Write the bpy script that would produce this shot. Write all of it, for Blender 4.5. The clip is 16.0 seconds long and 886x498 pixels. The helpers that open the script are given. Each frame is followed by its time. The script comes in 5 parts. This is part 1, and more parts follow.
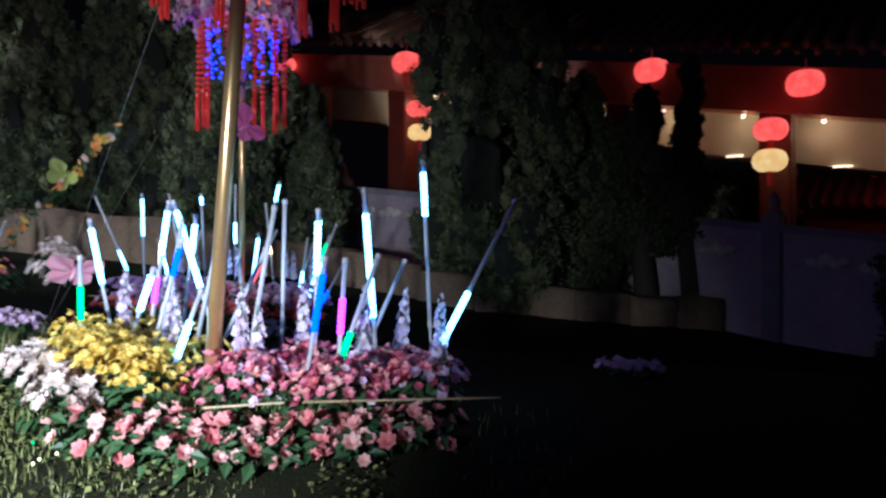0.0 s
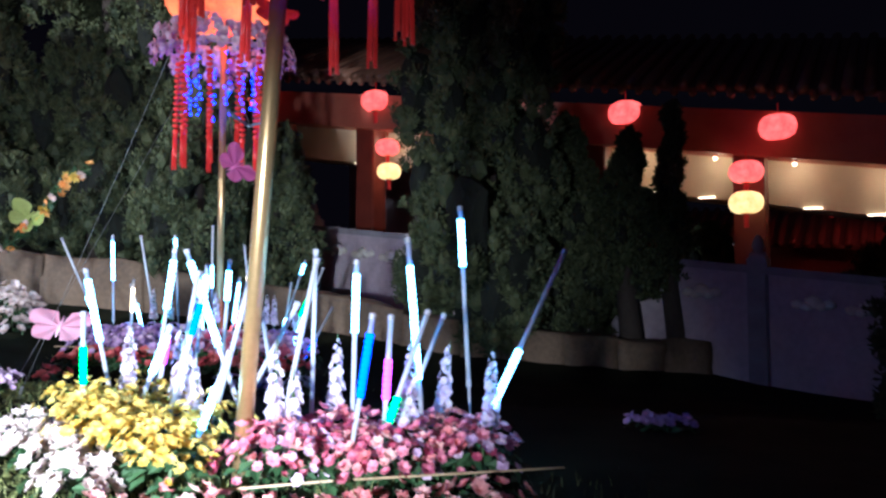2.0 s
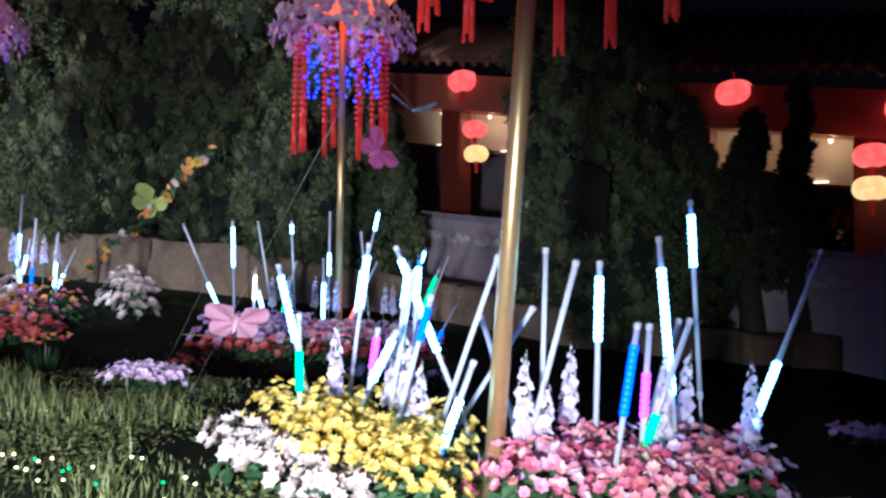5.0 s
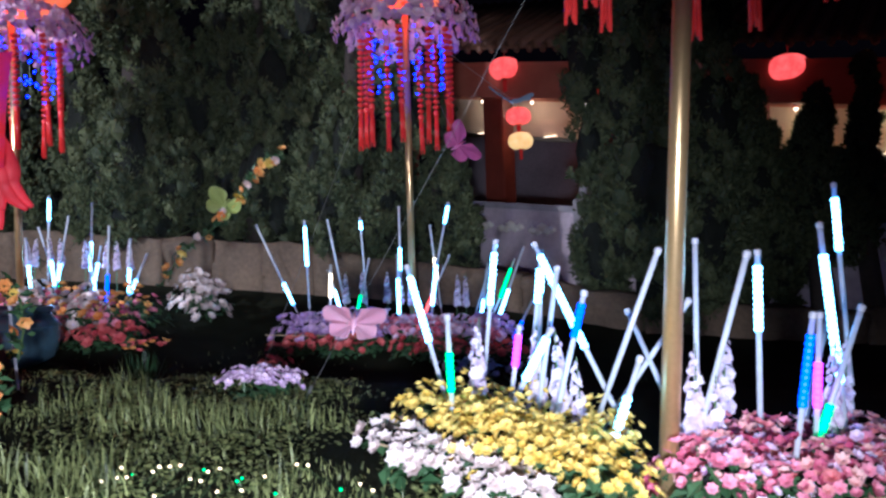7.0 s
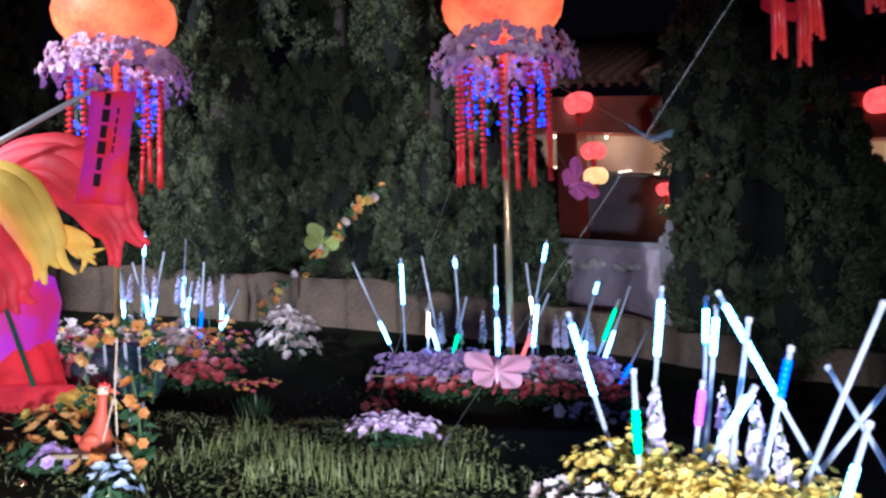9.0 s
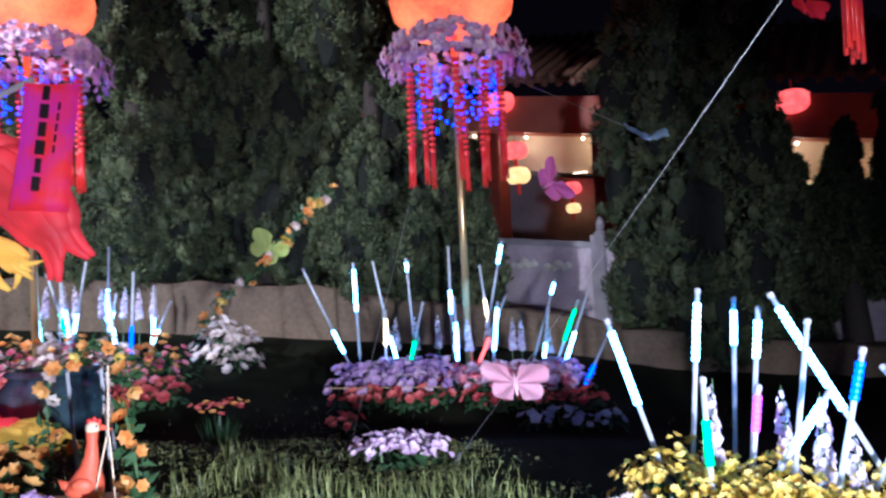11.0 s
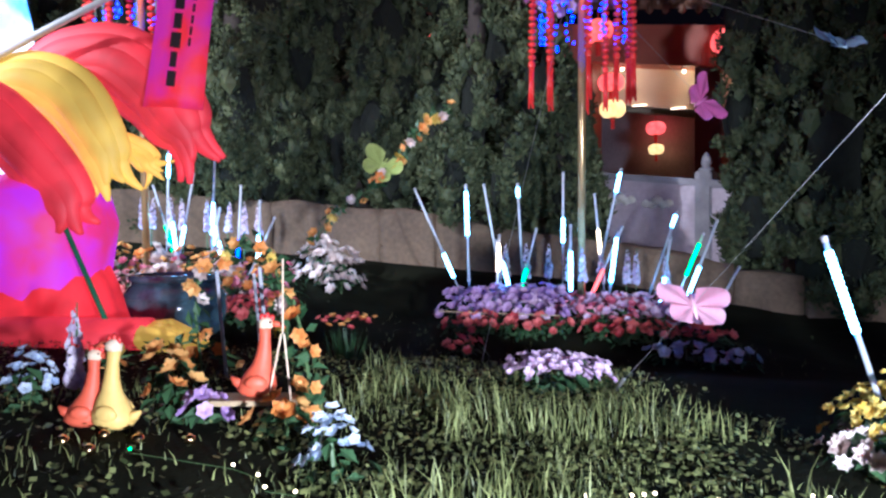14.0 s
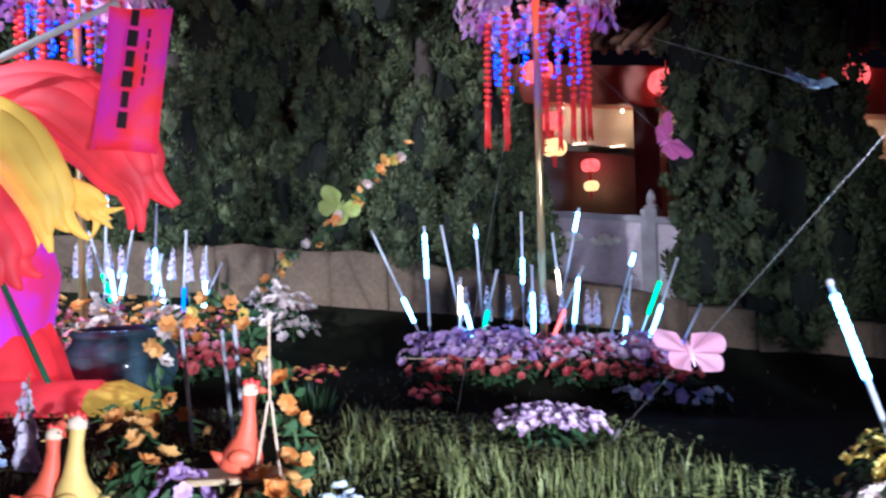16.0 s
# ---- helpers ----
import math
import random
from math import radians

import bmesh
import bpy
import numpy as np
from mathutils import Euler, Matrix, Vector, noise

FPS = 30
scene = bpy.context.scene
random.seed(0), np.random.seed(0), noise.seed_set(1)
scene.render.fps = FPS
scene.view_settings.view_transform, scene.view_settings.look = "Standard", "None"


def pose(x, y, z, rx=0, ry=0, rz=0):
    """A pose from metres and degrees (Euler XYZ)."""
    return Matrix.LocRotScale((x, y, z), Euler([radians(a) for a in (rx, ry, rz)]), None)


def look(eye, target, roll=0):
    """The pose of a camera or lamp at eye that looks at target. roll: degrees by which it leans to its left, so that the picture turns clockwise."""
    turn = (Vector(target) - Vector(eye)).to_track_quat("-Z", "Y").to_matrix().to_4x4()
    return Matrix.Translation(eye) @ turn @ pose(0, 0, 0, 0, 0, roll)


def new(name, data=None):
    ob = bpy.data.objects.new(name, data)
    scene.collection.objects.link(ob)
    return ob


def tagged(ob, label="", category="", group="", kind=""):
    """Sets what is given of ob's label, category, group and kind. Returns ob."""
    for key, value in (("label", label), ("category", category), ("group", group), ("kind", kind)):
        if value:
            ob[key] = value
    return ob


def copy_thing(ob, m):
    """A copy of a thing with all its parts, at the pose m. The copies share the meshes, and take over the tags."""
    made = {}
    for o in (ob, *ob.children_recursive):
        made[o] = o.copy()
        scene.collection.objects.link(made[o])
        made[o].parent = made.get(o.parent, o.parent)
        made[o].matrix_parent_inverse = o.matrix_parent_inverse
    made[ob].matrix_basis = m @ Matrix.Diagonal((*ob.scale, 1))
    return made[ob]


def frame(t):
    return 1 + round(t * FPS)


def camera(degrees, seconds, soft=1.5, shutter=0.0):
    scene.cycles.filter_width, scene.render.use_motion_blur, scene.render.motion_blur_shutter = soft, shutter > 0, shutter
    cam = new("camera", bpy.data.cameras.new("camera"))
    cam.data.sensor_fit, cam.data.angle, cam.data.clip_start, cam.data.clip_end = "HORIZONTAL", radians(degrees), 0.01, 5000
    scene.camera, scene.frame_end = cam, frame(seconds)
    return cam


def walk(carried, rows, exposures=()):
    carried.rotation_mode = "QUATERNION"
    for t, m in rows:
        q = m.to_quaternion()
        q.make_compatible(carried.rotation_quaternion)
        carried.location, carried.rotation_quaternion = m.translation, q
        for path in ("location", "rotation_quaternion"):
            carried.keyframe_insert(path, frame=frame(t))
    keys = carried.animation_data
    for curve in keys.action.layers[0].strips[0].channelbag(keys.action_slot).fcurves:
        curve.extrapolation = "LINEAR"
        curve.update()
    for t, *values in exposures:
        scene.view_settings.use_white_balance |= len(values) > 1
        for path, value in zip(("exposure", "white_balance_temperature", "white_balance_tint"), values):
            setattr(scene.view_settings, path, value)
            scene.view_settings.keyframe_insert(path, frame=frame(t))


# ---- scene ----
cam = camera(61.3, 16.0, soft=2.5, shutter=0.7)
METRES, EYE, TILT, LEAN, TURN = 4.0, 1.5, 0.0, 0.0, 0.0
ROWS = [
    (0.0, 0.0, 0.0, 0.0, 0.0, 0.0, -0.0),
    (0.5, -0.0282, 0.0055, 0.004, -3.29, 0.1, -0.85),
    (1.0, -0.0565, 0.0341, 0.0134, -6.39, 1.3, -0.24),
    (1.5, -0.08, 0.0513, 0.0169, -5.74, 2.53, 0.29),
    (2.0, -0.1058, 0.0683, 0.0183, -4.04, 2.82, 0.18),
    (2.5, -0.1442, 0.0774, 0.025, -6.38, 3.09, 0.9),
    (3.0, -0.1717, 0.0753, 0.0284, -6.76, 1.85, -0.08),
    (3.5, -0.2016, 0.0975, 0.0313, -5.22, 1.63, 0.55),
    (4.0, -0.2356, 0.1193, 0.0343, -2.33, 2.37, -0.09),
    (6.5, -0.3779, 0.1587, 0.0473, 0.79, -0.62, 0.42),
    (7.0, -0.4128, 0.1528, 0.0507, 1.14, 0.41, 1.96),
    (7.5, -0.4412, 0.1484, 0.0558, 0.92, -0.15, 2.62),
    (8.0, -0.4737, 0.1636, 0.0669, 2.11, 0.73, 3.38),
    (8.5, -0.5074, 0.1785, 0.0735, 3.55, 2.81, 2.4),
    (9.0, -0.5395, 0.1891, 0.0684, 4.56, 3.04, 1.46),
    (11.5, -0.7182, 0.2529, 0.0853, -7.43, 2.5, 2.73),
    (12.0, -0.7497, 0.2584, 0.0852, -10.16, 1.67, 2.05),
    (12.5, -0.7721, 0.2799, 0.0785, -5.65, 1.29, 1.76),
    (13.0, -0.7862, 0.307, 0.068, -1.17, 1.22, 0.69),
    (13.5, -0.7944, 0.3144, 0.0581, 1.33, -0.47, 0.68),
    (14.0, -0.8073, 0.3174, 0.0509, 0.62, -1.64, 0.5),
    (14.5, -0.817, 0.3162, 0.0511, -0.51, -1.04, 0.87),
    (15.0, -0.8224, 0.3275, 0.053, -2.96, -0.23, 0.32),
    (15.5, -0.8359, 0.3489, 0.0592, -5.1, 0.65, 1.15),
    (16.0, -0.8626, 0.3649, 0.0639, -4.57, 1.11, 1.61),
]
EXPOSURES = [(0.0, -0.4, 5250, 9), (1.0, 0.15, 5150, 10), (2.0, 0.5, 5150, 10), (3.0, 0.6, 5250, 9), (4.0, 0.35, 5300, 10), (6.5, -0.25, 5150, 17), (9.0, 0.0, 5100, 16), (11.5, 0.35, 5050, 15), (16.0, 0.5, 5050, 14)]
walk(cam, [(t, pose(0, 0, EYE, TILT, LEAN, TURN) @ pose(METRES * x, METRES * y, METRES * z, 90 + pitch, roll, yaw)) for t, x, y, z, yaw, pitch, roll in ROWS], EXPOSURES)

# ---- night sky and two assumed lamps of the garden ----
world = bpy.data.worlds.new("night")
scene.world = world
world.use_nodes = True
world.node_tree.nodes["Background"].inputs[0].default_value = (0.26, 0.20, 0.34, 1)
world.node_tree.nodes["Background"].inputs[1].default_value = 0.0052


def lamp(name, kind, where, target, power, colour, size=0.1, angle=60, blend=0.6):
    data = bpy.data.lights.new(name, kind)
    data.energy, data.color = power, colour
    if kind == "SPOT":
        data.spot_size, data.spot_blend, data.shadow_soft_size = radians(angle), blend, size
    elif kind == "POINT":
        data.shadow_soft_size = size
    else:
        data.size = size
    ob = new(name, data)
    ob.matrix_world = look(where, target)
    return ob


# two assumed, unseen lamps: a low floodlight on the path behind the walker, and one beside the lawn, turned to the
# trees
lamp("assumed_flood_light", "SPOT", (-1.75, -0.2, 1.40), (-2.2, 3.0, 0.72), 1500, (1.0, 0.96, 0.92), 0.10, 80, 0.75)
lamp("assumed_tree_light", "SPOT", (-9.2, 2.5, 4.9), (-4.2, 10.2, 2.6), 2900, (1.0, 0.95, 0.88), 0.15, 46, 0.5)


# ---- materials ----
def nodes_of(name):
    m = bpy.data.materials.new(name)
    m.use_nodes = True
    t = m.node_tree
    return m, t, t.nodes["Principled BSDF"]


def link(t, a, b):
    t.links.new(a, b)


def surface(name, low, high, rough=0.6, scale=8.0, bump=0.0, metal=0.0, random_by="", spread=0.75, glow=0.0, glow_colour=None, through_light=0.0, fine=60.0, spec=0.5):
    """A material with two scales of variation between two colours."""
    m, t, p = nodes_of(name)
    coord = t.nodes.new("ShaderNodeTexCoord")
    n1 = t.nodes.new("ShaderNodeTexNoise")
    n1.inputs["Scale"].default_value, n1.inputs["Detail"].default_value = scale, 5
    n2 = t.nodes.new("ShaderNodeTexNoise")
    n2.inputs["Scale"].default_value, n2.inputs["Detail"].default_value = fine, 3
    link(t, coord.outputs["Object"], n1.inputs["Vector"])
    link(t, coord.outputs["Object"], n2.inputs["Vector"])
    add = t.nodes.new("ShaderNodeMath")
    add.operation = "MULTIPLY_ADD"
    link(t, n2.outputs[0], add.inputs[0])
    add.inputs[1].default_value = 0.45
    link(t, n1.outputs[0], add.inputs[2])
    value = add.outputs[0]
    if random_by:
        if random_by == "island":
            r = t.nodes.new("ShaderNodeNewGeometry").outputs["Random Per Island"]
        else:
            r = t.nodes.new("ShaderNodeObjectInfo").outputs["Random"]
        mix = t.nodes.new("ShaderNodeMath")
        mix.operation = "MULTIPLY_ADD"
        link(t, r, mix.inputs[0])
        mix.inputs[1].default_value = spread
        half = t.nodes.new("ShaderNodeMath")
        half.operation = "MULTIPLY"
        link(t, value, half.inputs[0])
        half.inputs[1].default_value = 0.5
        link(t, half.outputs[0], mix.inputs[2])
        value = mix.outputs[0]
    ramp = t.nodes.new("ShaderNodeValToRGB")
    ramp.color_ramp.elements[0].position, ramp.color_ramp.elements[1].position = 0.3, 0.95
    ramp.color_ramp.elements[0].color, ramp.color_ramp.elements[1].color = (*low, 1), (*high, 1)
    link(t, value, ramp.inputs[0])
    link(t, ramp.outputs[0], p.inputs["Base Color"])
    p.inputs["Roughness"].default_value, p.inputs["Metallic"].default_value = rough, metal
    p.inputs["Specular IOR Level"].default_value = spec
    if bump:
        b = t.nodes.new("ShaderNodeBump")
        b.inputs["Strength"].default_value, b.inputs["Distance"].default_value = bump, 0.02
        link(t, add.outputs[0], b.inputs["Height"])
        link(t, b.outputs[0], p.inputs["Normal"])
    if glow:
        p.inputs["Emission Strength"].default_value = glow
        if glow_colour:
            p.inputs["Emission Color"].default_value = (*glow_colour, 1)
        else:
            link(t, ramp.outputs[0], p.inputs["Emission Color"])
    if through_light:
        tr = t.nodes.new("ShaderNodeBsdfTranslucent")
        link(t, ramp.outputs[0], tr.inputs[0])
        ms = t.nodes.new("ShaderNodeMixShader")
        ms.inputs[0].default_value = through_light
        link(t, p.outputs[0], ms.inputs[1])
        link(t, tr.outputs[0], ms.inputs[2])
        link(t, ms.outputs[0], t.nodes["Material Output"].inputs[0])
    return m


def light_source(name, colour, strength):
    m, t, p = nodes_of(name)
    p.inputs["Base Color"].default_value = (*colour, 1)
    p.inputs["Emission Color"].default_value = (*colour, 1)
    p.inputs["Emission Strength"].default_value = strength
    return m


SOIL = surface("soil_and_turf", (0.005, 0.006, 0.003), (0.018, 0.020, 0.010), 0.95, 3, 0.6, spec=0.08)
GRASS = surface("grass_blade", (0.020, 0.034, 0.010), (0.36, 0.40, 0.14), 0.5, 2, 0, 0, "island", through_light=0.3)
LEAF = surface("flower_leaf", (0.02, 0.06, 0.02), (0.06, 0.13, 0.05), 0.45, 12, 0, 0, "island", through_light=0.2)
CONIFER = surface("conifer_foliage", (0.021, 0.036, 0.014), (0.142, 0.158, 0.060), 0.75, 2.5, 0.7, 0, "island", 0.35, through_light=0.1, fine=48)
# near-black core colour stands for the shade in the crown's gaps
CROWN_SHADE = surface("crown_gap_shade", (0.002, 0.003, 0.0015), (0.010, 0.013, 0.006), 0.95, 10, 0.9, fine=45)
BARK = surface("bark", (0.025, 0.02, 0.015), (0.06, 0.045, 0.035), 0.9, 9, 0.8)
BRASS = surface("gilded_steel", (0.55, 0.36, 0.15), (0.75, 0.52, 0.25), 0.3, 4, 0.03, 0.75)
STEEL_WIRE = surface("steel_wire", (0.4, 0.4, 0.38), (0.6, 0.6, 0.58), 0.4, 20, 0, 0.8)
PLASTIC = surface("clear_plastic_tube", (0.62, 0.66, 0.72), (0.8, 0.83, 0.88), 0.25, 20, through_light=0.4)
STAKE = surface("grey_plastic_stake", (0.35, 0.36, 0.4), (0.5, 0.5, 0.55), 0.45, 20)
YELLOW = surface("yellow_petals", (0.66, 0.42, 0.03), (0.95, 0.78, 0.22), 0.55, 14, 0, 0, "object", through_light=0.25)
WHITE = surface("white_petals", (0.62, 0.48, 0.43), (0.88, 0.78, 0.72), 0.55, 14, 0, 0, "object", through_light=0.25)
PINK = surface("pink_petals", (0.74, 0.18, 0.20), (0.92, 0.58, 0.54), 0.55, 14, 0, 0, "object", through_light=0.25)
ROSE = surface("rose_petals", (0.48, 0.04, 0.12), (0.90, 0.36, 0.46), 0.55, 14, 0, 0, "object", through_light=0.25)
MAUVE = surface("mauve_petals", (0.42, 0.24, 0.58), (0.74, 0.52, 0.80), 0.55, 14, 0, 0, "object", through_light=0.25)
LILAC = surface("lilac_pink_petals", (0.62, 0.42, 0.66), (0.92, 0.74, 0.88), 0.55, 14, 0, 0, "object", through_light=0.25)
CORAL = surface("coral_petals", (0.55, 0.05, 0.07), (0.80, 0.20, 0.18), 0.55, 14, 0, 0, "object", through_light=0.25)
ORANGE = surface("orange_petals", (0.74, 0.24, 0.04), (0.90, 0.52, 0.16), 0.55, 14, 0, 0, "object", through_light=0.25)
SKYBLUE = surface("pale_blue_petals", (0.38, 0.50, 0.72), (0.72, 0.80, 0.90), 0.55, 14, 0, 0, "object", through_light=0.25)
SPIREPETAL = surface("spire_petals", (0.66, 0.54, 0.72), (0.90, 0.82, 0.90), 0.55, 10, 0, 0, "object", through_light=0.4)
STEM = surface("green_stem", (0.04, 0.09, 0.03), (0.1, 0.17, 0.06), 0.5, 20)
# faint glow in beads and cloth stands for lamplight falling on them
REDBEAD = surface("glowing_red_lacquer", (0.50, 0.012, 0.012), (0.70, 0.04, 0.03), 0.3, 12, glow=0.12)
REDCLOTH = surface("glowing_red_cloth", (0.5, 0.01, 0.01), (0.68, 0.04, 0.03), 0.7, 12, glow=0.10)
PLASTER = surface("mottled_pinkish_plaster", (0.30, 0.24, 0.27), (0.66, 0.55, 0.59), 0.9, 0.9, 0.25, fine=14)
STONE = surface("pale_carved_stone", (0.20, 0.18, 0.20), (0.36, 0.33, 0.34), 0.8, 5, 0.3)
# dark patches stand for shade on the wall, ochre ones for warm light
SANDSTONE = surface("shade_patched_sandstone", (0.03, 0.023, 0.018), (0.19, 0.13, 0.08), 0.9, 1.3, 0.7, fine=20)
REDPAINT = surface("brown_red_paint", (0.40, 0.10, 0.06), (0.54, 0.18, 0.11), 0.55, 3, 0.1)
# darker copy of the red paint, for columns standing against the light
BACKLIT_PAINT = surface("backlit_red_paint", (0.13, 0.022, 0.016), (0.24, 0.05, 0.03), 0.45, 3, 0.1)
# pale colour stands for the lit gallery seen through the parapet's openings
OPENING_PALE = surface("lit_opening_cream", (0.72, 0.66, 0.54), (0.86, 0.82, 0.72), 0.3, 6, 0.05)
CREAM = surface("cream_painted_beam", (0.62, 0.50, 0.34), (0.74, 0.63, 0.46), 0.7, 2, 0.1)
TILE = surface("dark_glazed_roof_tile", (0.16, 0.08, 0.05), (0.32, 0.16, 0.10), 0.35, 4, 0.2, 0, "island")
DARKSTONE = surface("dark_paving", (0.05, 0.05, 0.05), (0.12, 0.11, 0.10), 0.85, 3, 0.3)
LED_WHITE = light_source("cool_white_led", (0.22, 0.62, 1.0), 14)
# paints the cyan halo of the diodes onto the strip's recesses
LED_HALO = light_source("blue_led_halo", (0.05, 0.40, 1.0), 4)
LED_BLUE = light_source("blue_led", (0.02, 0.026, 1.0), 10)
LED_GREEN = light_source("green_led", (0.01, 0.8, 0.16), 3)
LED_VIOLET = light_source("violet_led", (0.65, 0.06, 1.0), 4)
LED_RED = light_source("red_led", (1.0, 0.10, 0.08), 3)
LED_CYAN = light_source("deep_blue_led", (0.01, 0.07, 1.0), 5)
LED_WARM = light_source("warm_white_led", (1.0, 0.74, 0.42), 6)


# ---- building blocks ----
def mesh_of(name, bm, materials, smooth=False):
    me = bpy.data.meshes.new(name)
    bm.to_mesh(me)
    bm.free()
    for m in (materials if isinstance(materials, (list, tuple)) else [materials]):
        me.materials.append(m)
    if smooth:
        for p in me.polygons:
            p.use_smooth = True
    return me


def part(name, bm, material, parent, label="", smooth=False, at=None):
    me = bm if isinstance(bm, bpy.types.Mesh) else mesh_of(name, bm, material, smooth)
    ob = new(name, me)
    ob.parent = parent
    if at is not None:
        ob.matrix_basis = at
    return tagged(ob, label)


def thing(name, label, category, at=None, group="", kind=""):
    ob = new(name)
    ob.empty_display_size = 0.1
    if at is not None:
        ob.matrix_basis = at
    return tagged(ob, label, category, group, kind)


def solid(name, bm, material, label, category, at=None, group="", kind="", smooth=False):
    ob = new(name, mesh_of(name, bm, material, smooth))
    if at is not None:
        ob.matrix_basis = at
    return tagged(ob, label, category, group, kind)


def box(bm, lo, hi, bevel=0.0):
    v = bmesh.ops.create_cube(bm, size=1.0)["verts"]
    for q in v:
        q.co = Vector([lo[i] + (q.co[i] + 0.5) * (hi[i] - lo[i]) for i in range(3)])
    if bevel:
        bmesh.ops.bevel(bm, geom=list({e for q in v for e in q.link_edges}), offset=bevel, segments=2, affect="EDGES")
    return bm


def tube(bm, pts, radii, n=8, caps=True):
    """A round bar along points; radii: one number or one a point."""
    if not isinstance(radii, (list, tuple)):
        radii = [radii] * len(pts)
    rings = []
    pts = [Vector(p) for p in pts]
    for i, p in enumerate(pts):
        d = (pts[min(i + 1, len(pts) - 1)] - pts[max(i - 1, 0)]).normalized()
        a = d.orthogonal().normalized() if i == 0 else (rings_a - d * rings_a.dot(d)).normalized()
        rings_a = a
        b = d.cross(a)
        rings.append([bm.verts.new(p + (a * math.cos(2 * math.pi * k / n) + b * math.sin(2 * math.pi * k / n)) * radii[i]) for k in range(n)])
    for r, s in zip(rings, rings[1:]):
        for k in range(n):
            bm.faces.new((r[k], r[(k + 1) % n], s[(k + 1) % n], s[k]))
    if caps:
        bm.faces.new(list(reversed(rings[0])))
        bm.faces.new(rings[-1])
    return bm


def lathe(bm, profile, n=24, centre=(0, 0, 0)):
    """A turned body from (radius, height) pairs."""
    c = Vector(centre)
    rings = []
    for r, z in profile:
        rings.append([bm.verts.new(c + Vector((max(r, 1e-4) * math.cos(2 * math.pi * k / n), max(r, 1e-4) * math.sin(2 * math.pi * k / n), z))) for k in range(n)])
    for r, s in zip(rings, rings[1:]):
        for k in range(n):
            bm.faces.new((r[k], r[(k + 1) % n], s[(k + 1) % n], s[k]))
    return bm


def blob(bm, centre, size, wobble=0.15, sub=2, seed=0.0):
    v = bmesh.ops.create_icosphere(bm, subdivisions=sub, radius=1.0)["verts"]
    c = Vector(centre)
    for q in v:
        d = q.co.normalized()
        k = 1 + wobble * noise.noise(d * 1.7 + Vector((seed, seed * 2.3, 1.1)))
        q.co = c + Vector((d.x * size[0], d.y * size[1], d.z * size[2])) * k
    return bm


rng = random.Random(11)


def smooth01(a, b, v):
    k = min(1.0, max(0.0, (v - a) / (b - a)))
    return k * k * (3 - 2 * k)


# ---- the lay of the land ----
G0, GU = Vector((4.98, 10.26, 0)), Vector((-0.815, 0.58, 0))
GN = Vector((-0.58, -0.815, 0))


def along(x, y):
    return (x - G0.x) * GU.x + (y - G0.y) * GU.y


def ground(x, y):
    near = 0.80 - 0.055 * max(-9.0, min(6.0, x))
    mid = near - 0.20 * smooth01(4.9, 6.6, y)
    far = 0.55 + 0.11 * max(-3.0, min(12.0, along(x, y)))
    z = mid + (far - mid) * smooth01(7.8, 9.6, y)
    for mx, my, h, rx, ry in ((-2.2, 7.4, 0.16, 1.3, 0.7), (-5.5, 7.9, 0.20, 1.4, 1.0)):
        z += h * math.exp(-((x - mx) / rx) ** 4 - ((y - my) / ry) ** 4)
    z *= smooth01(0.9, 3.3, y)
    return z + 0.03 * noise.noise(Vector((x * 0.9, y * 0.9, 0.3))) * smooth01(1.0, 3.0, y)


def build_ground():
    xs = sorted(set([-400, -150, -60, -30, -20, -15] + [-12 + 0.25 * i for i in range(85)] + [10, 12, 15, 20, 30, 60, 150, 400]))
    ys = sorted(set([-400, -150, -60, -20, -8, -4, -2] + [-1 + 0.22 * i for i in range(64)] + [14, 16, 20, 30, 60, 150, 400]))
    bm = bmesh.new()
    grid = [[bm.verts.new((x, y, ground(x, y))) for x in xs] for y in ys]
    for a, b in zip(grid, grid[1:]):
        for k in range(len(xs) - 1):
            bm.faces.new((a[k], a[k + 1], b[k + 1], b[k]))
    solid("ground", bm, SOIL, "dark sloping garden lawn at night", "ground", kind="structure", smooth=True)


build_ground()


def grass_left_out(x, y):
    """How far grass is left out: shade beside and behind the near bed shows as dark soil; thinner by the toys."""
    edge = -2.08 - 0.28 * (y - 3.9)
    toys = 0.72 * smooth01(-3.55, -3.95, x + 0.3 * noise.noise(Vector((x * 2, y * 2, 6.0)))) if x < -3.2 else 0.0
    return max(toys, smooth01(edge - 0.25, edge + 0.3, x + 0.22 * noise.noise(Vector((x * 3, y * 3, 2.0)))) * smooth01(3.3, 3.8, y) * (1 - 0.5 * smooth01(6.2, 6.6, y)))


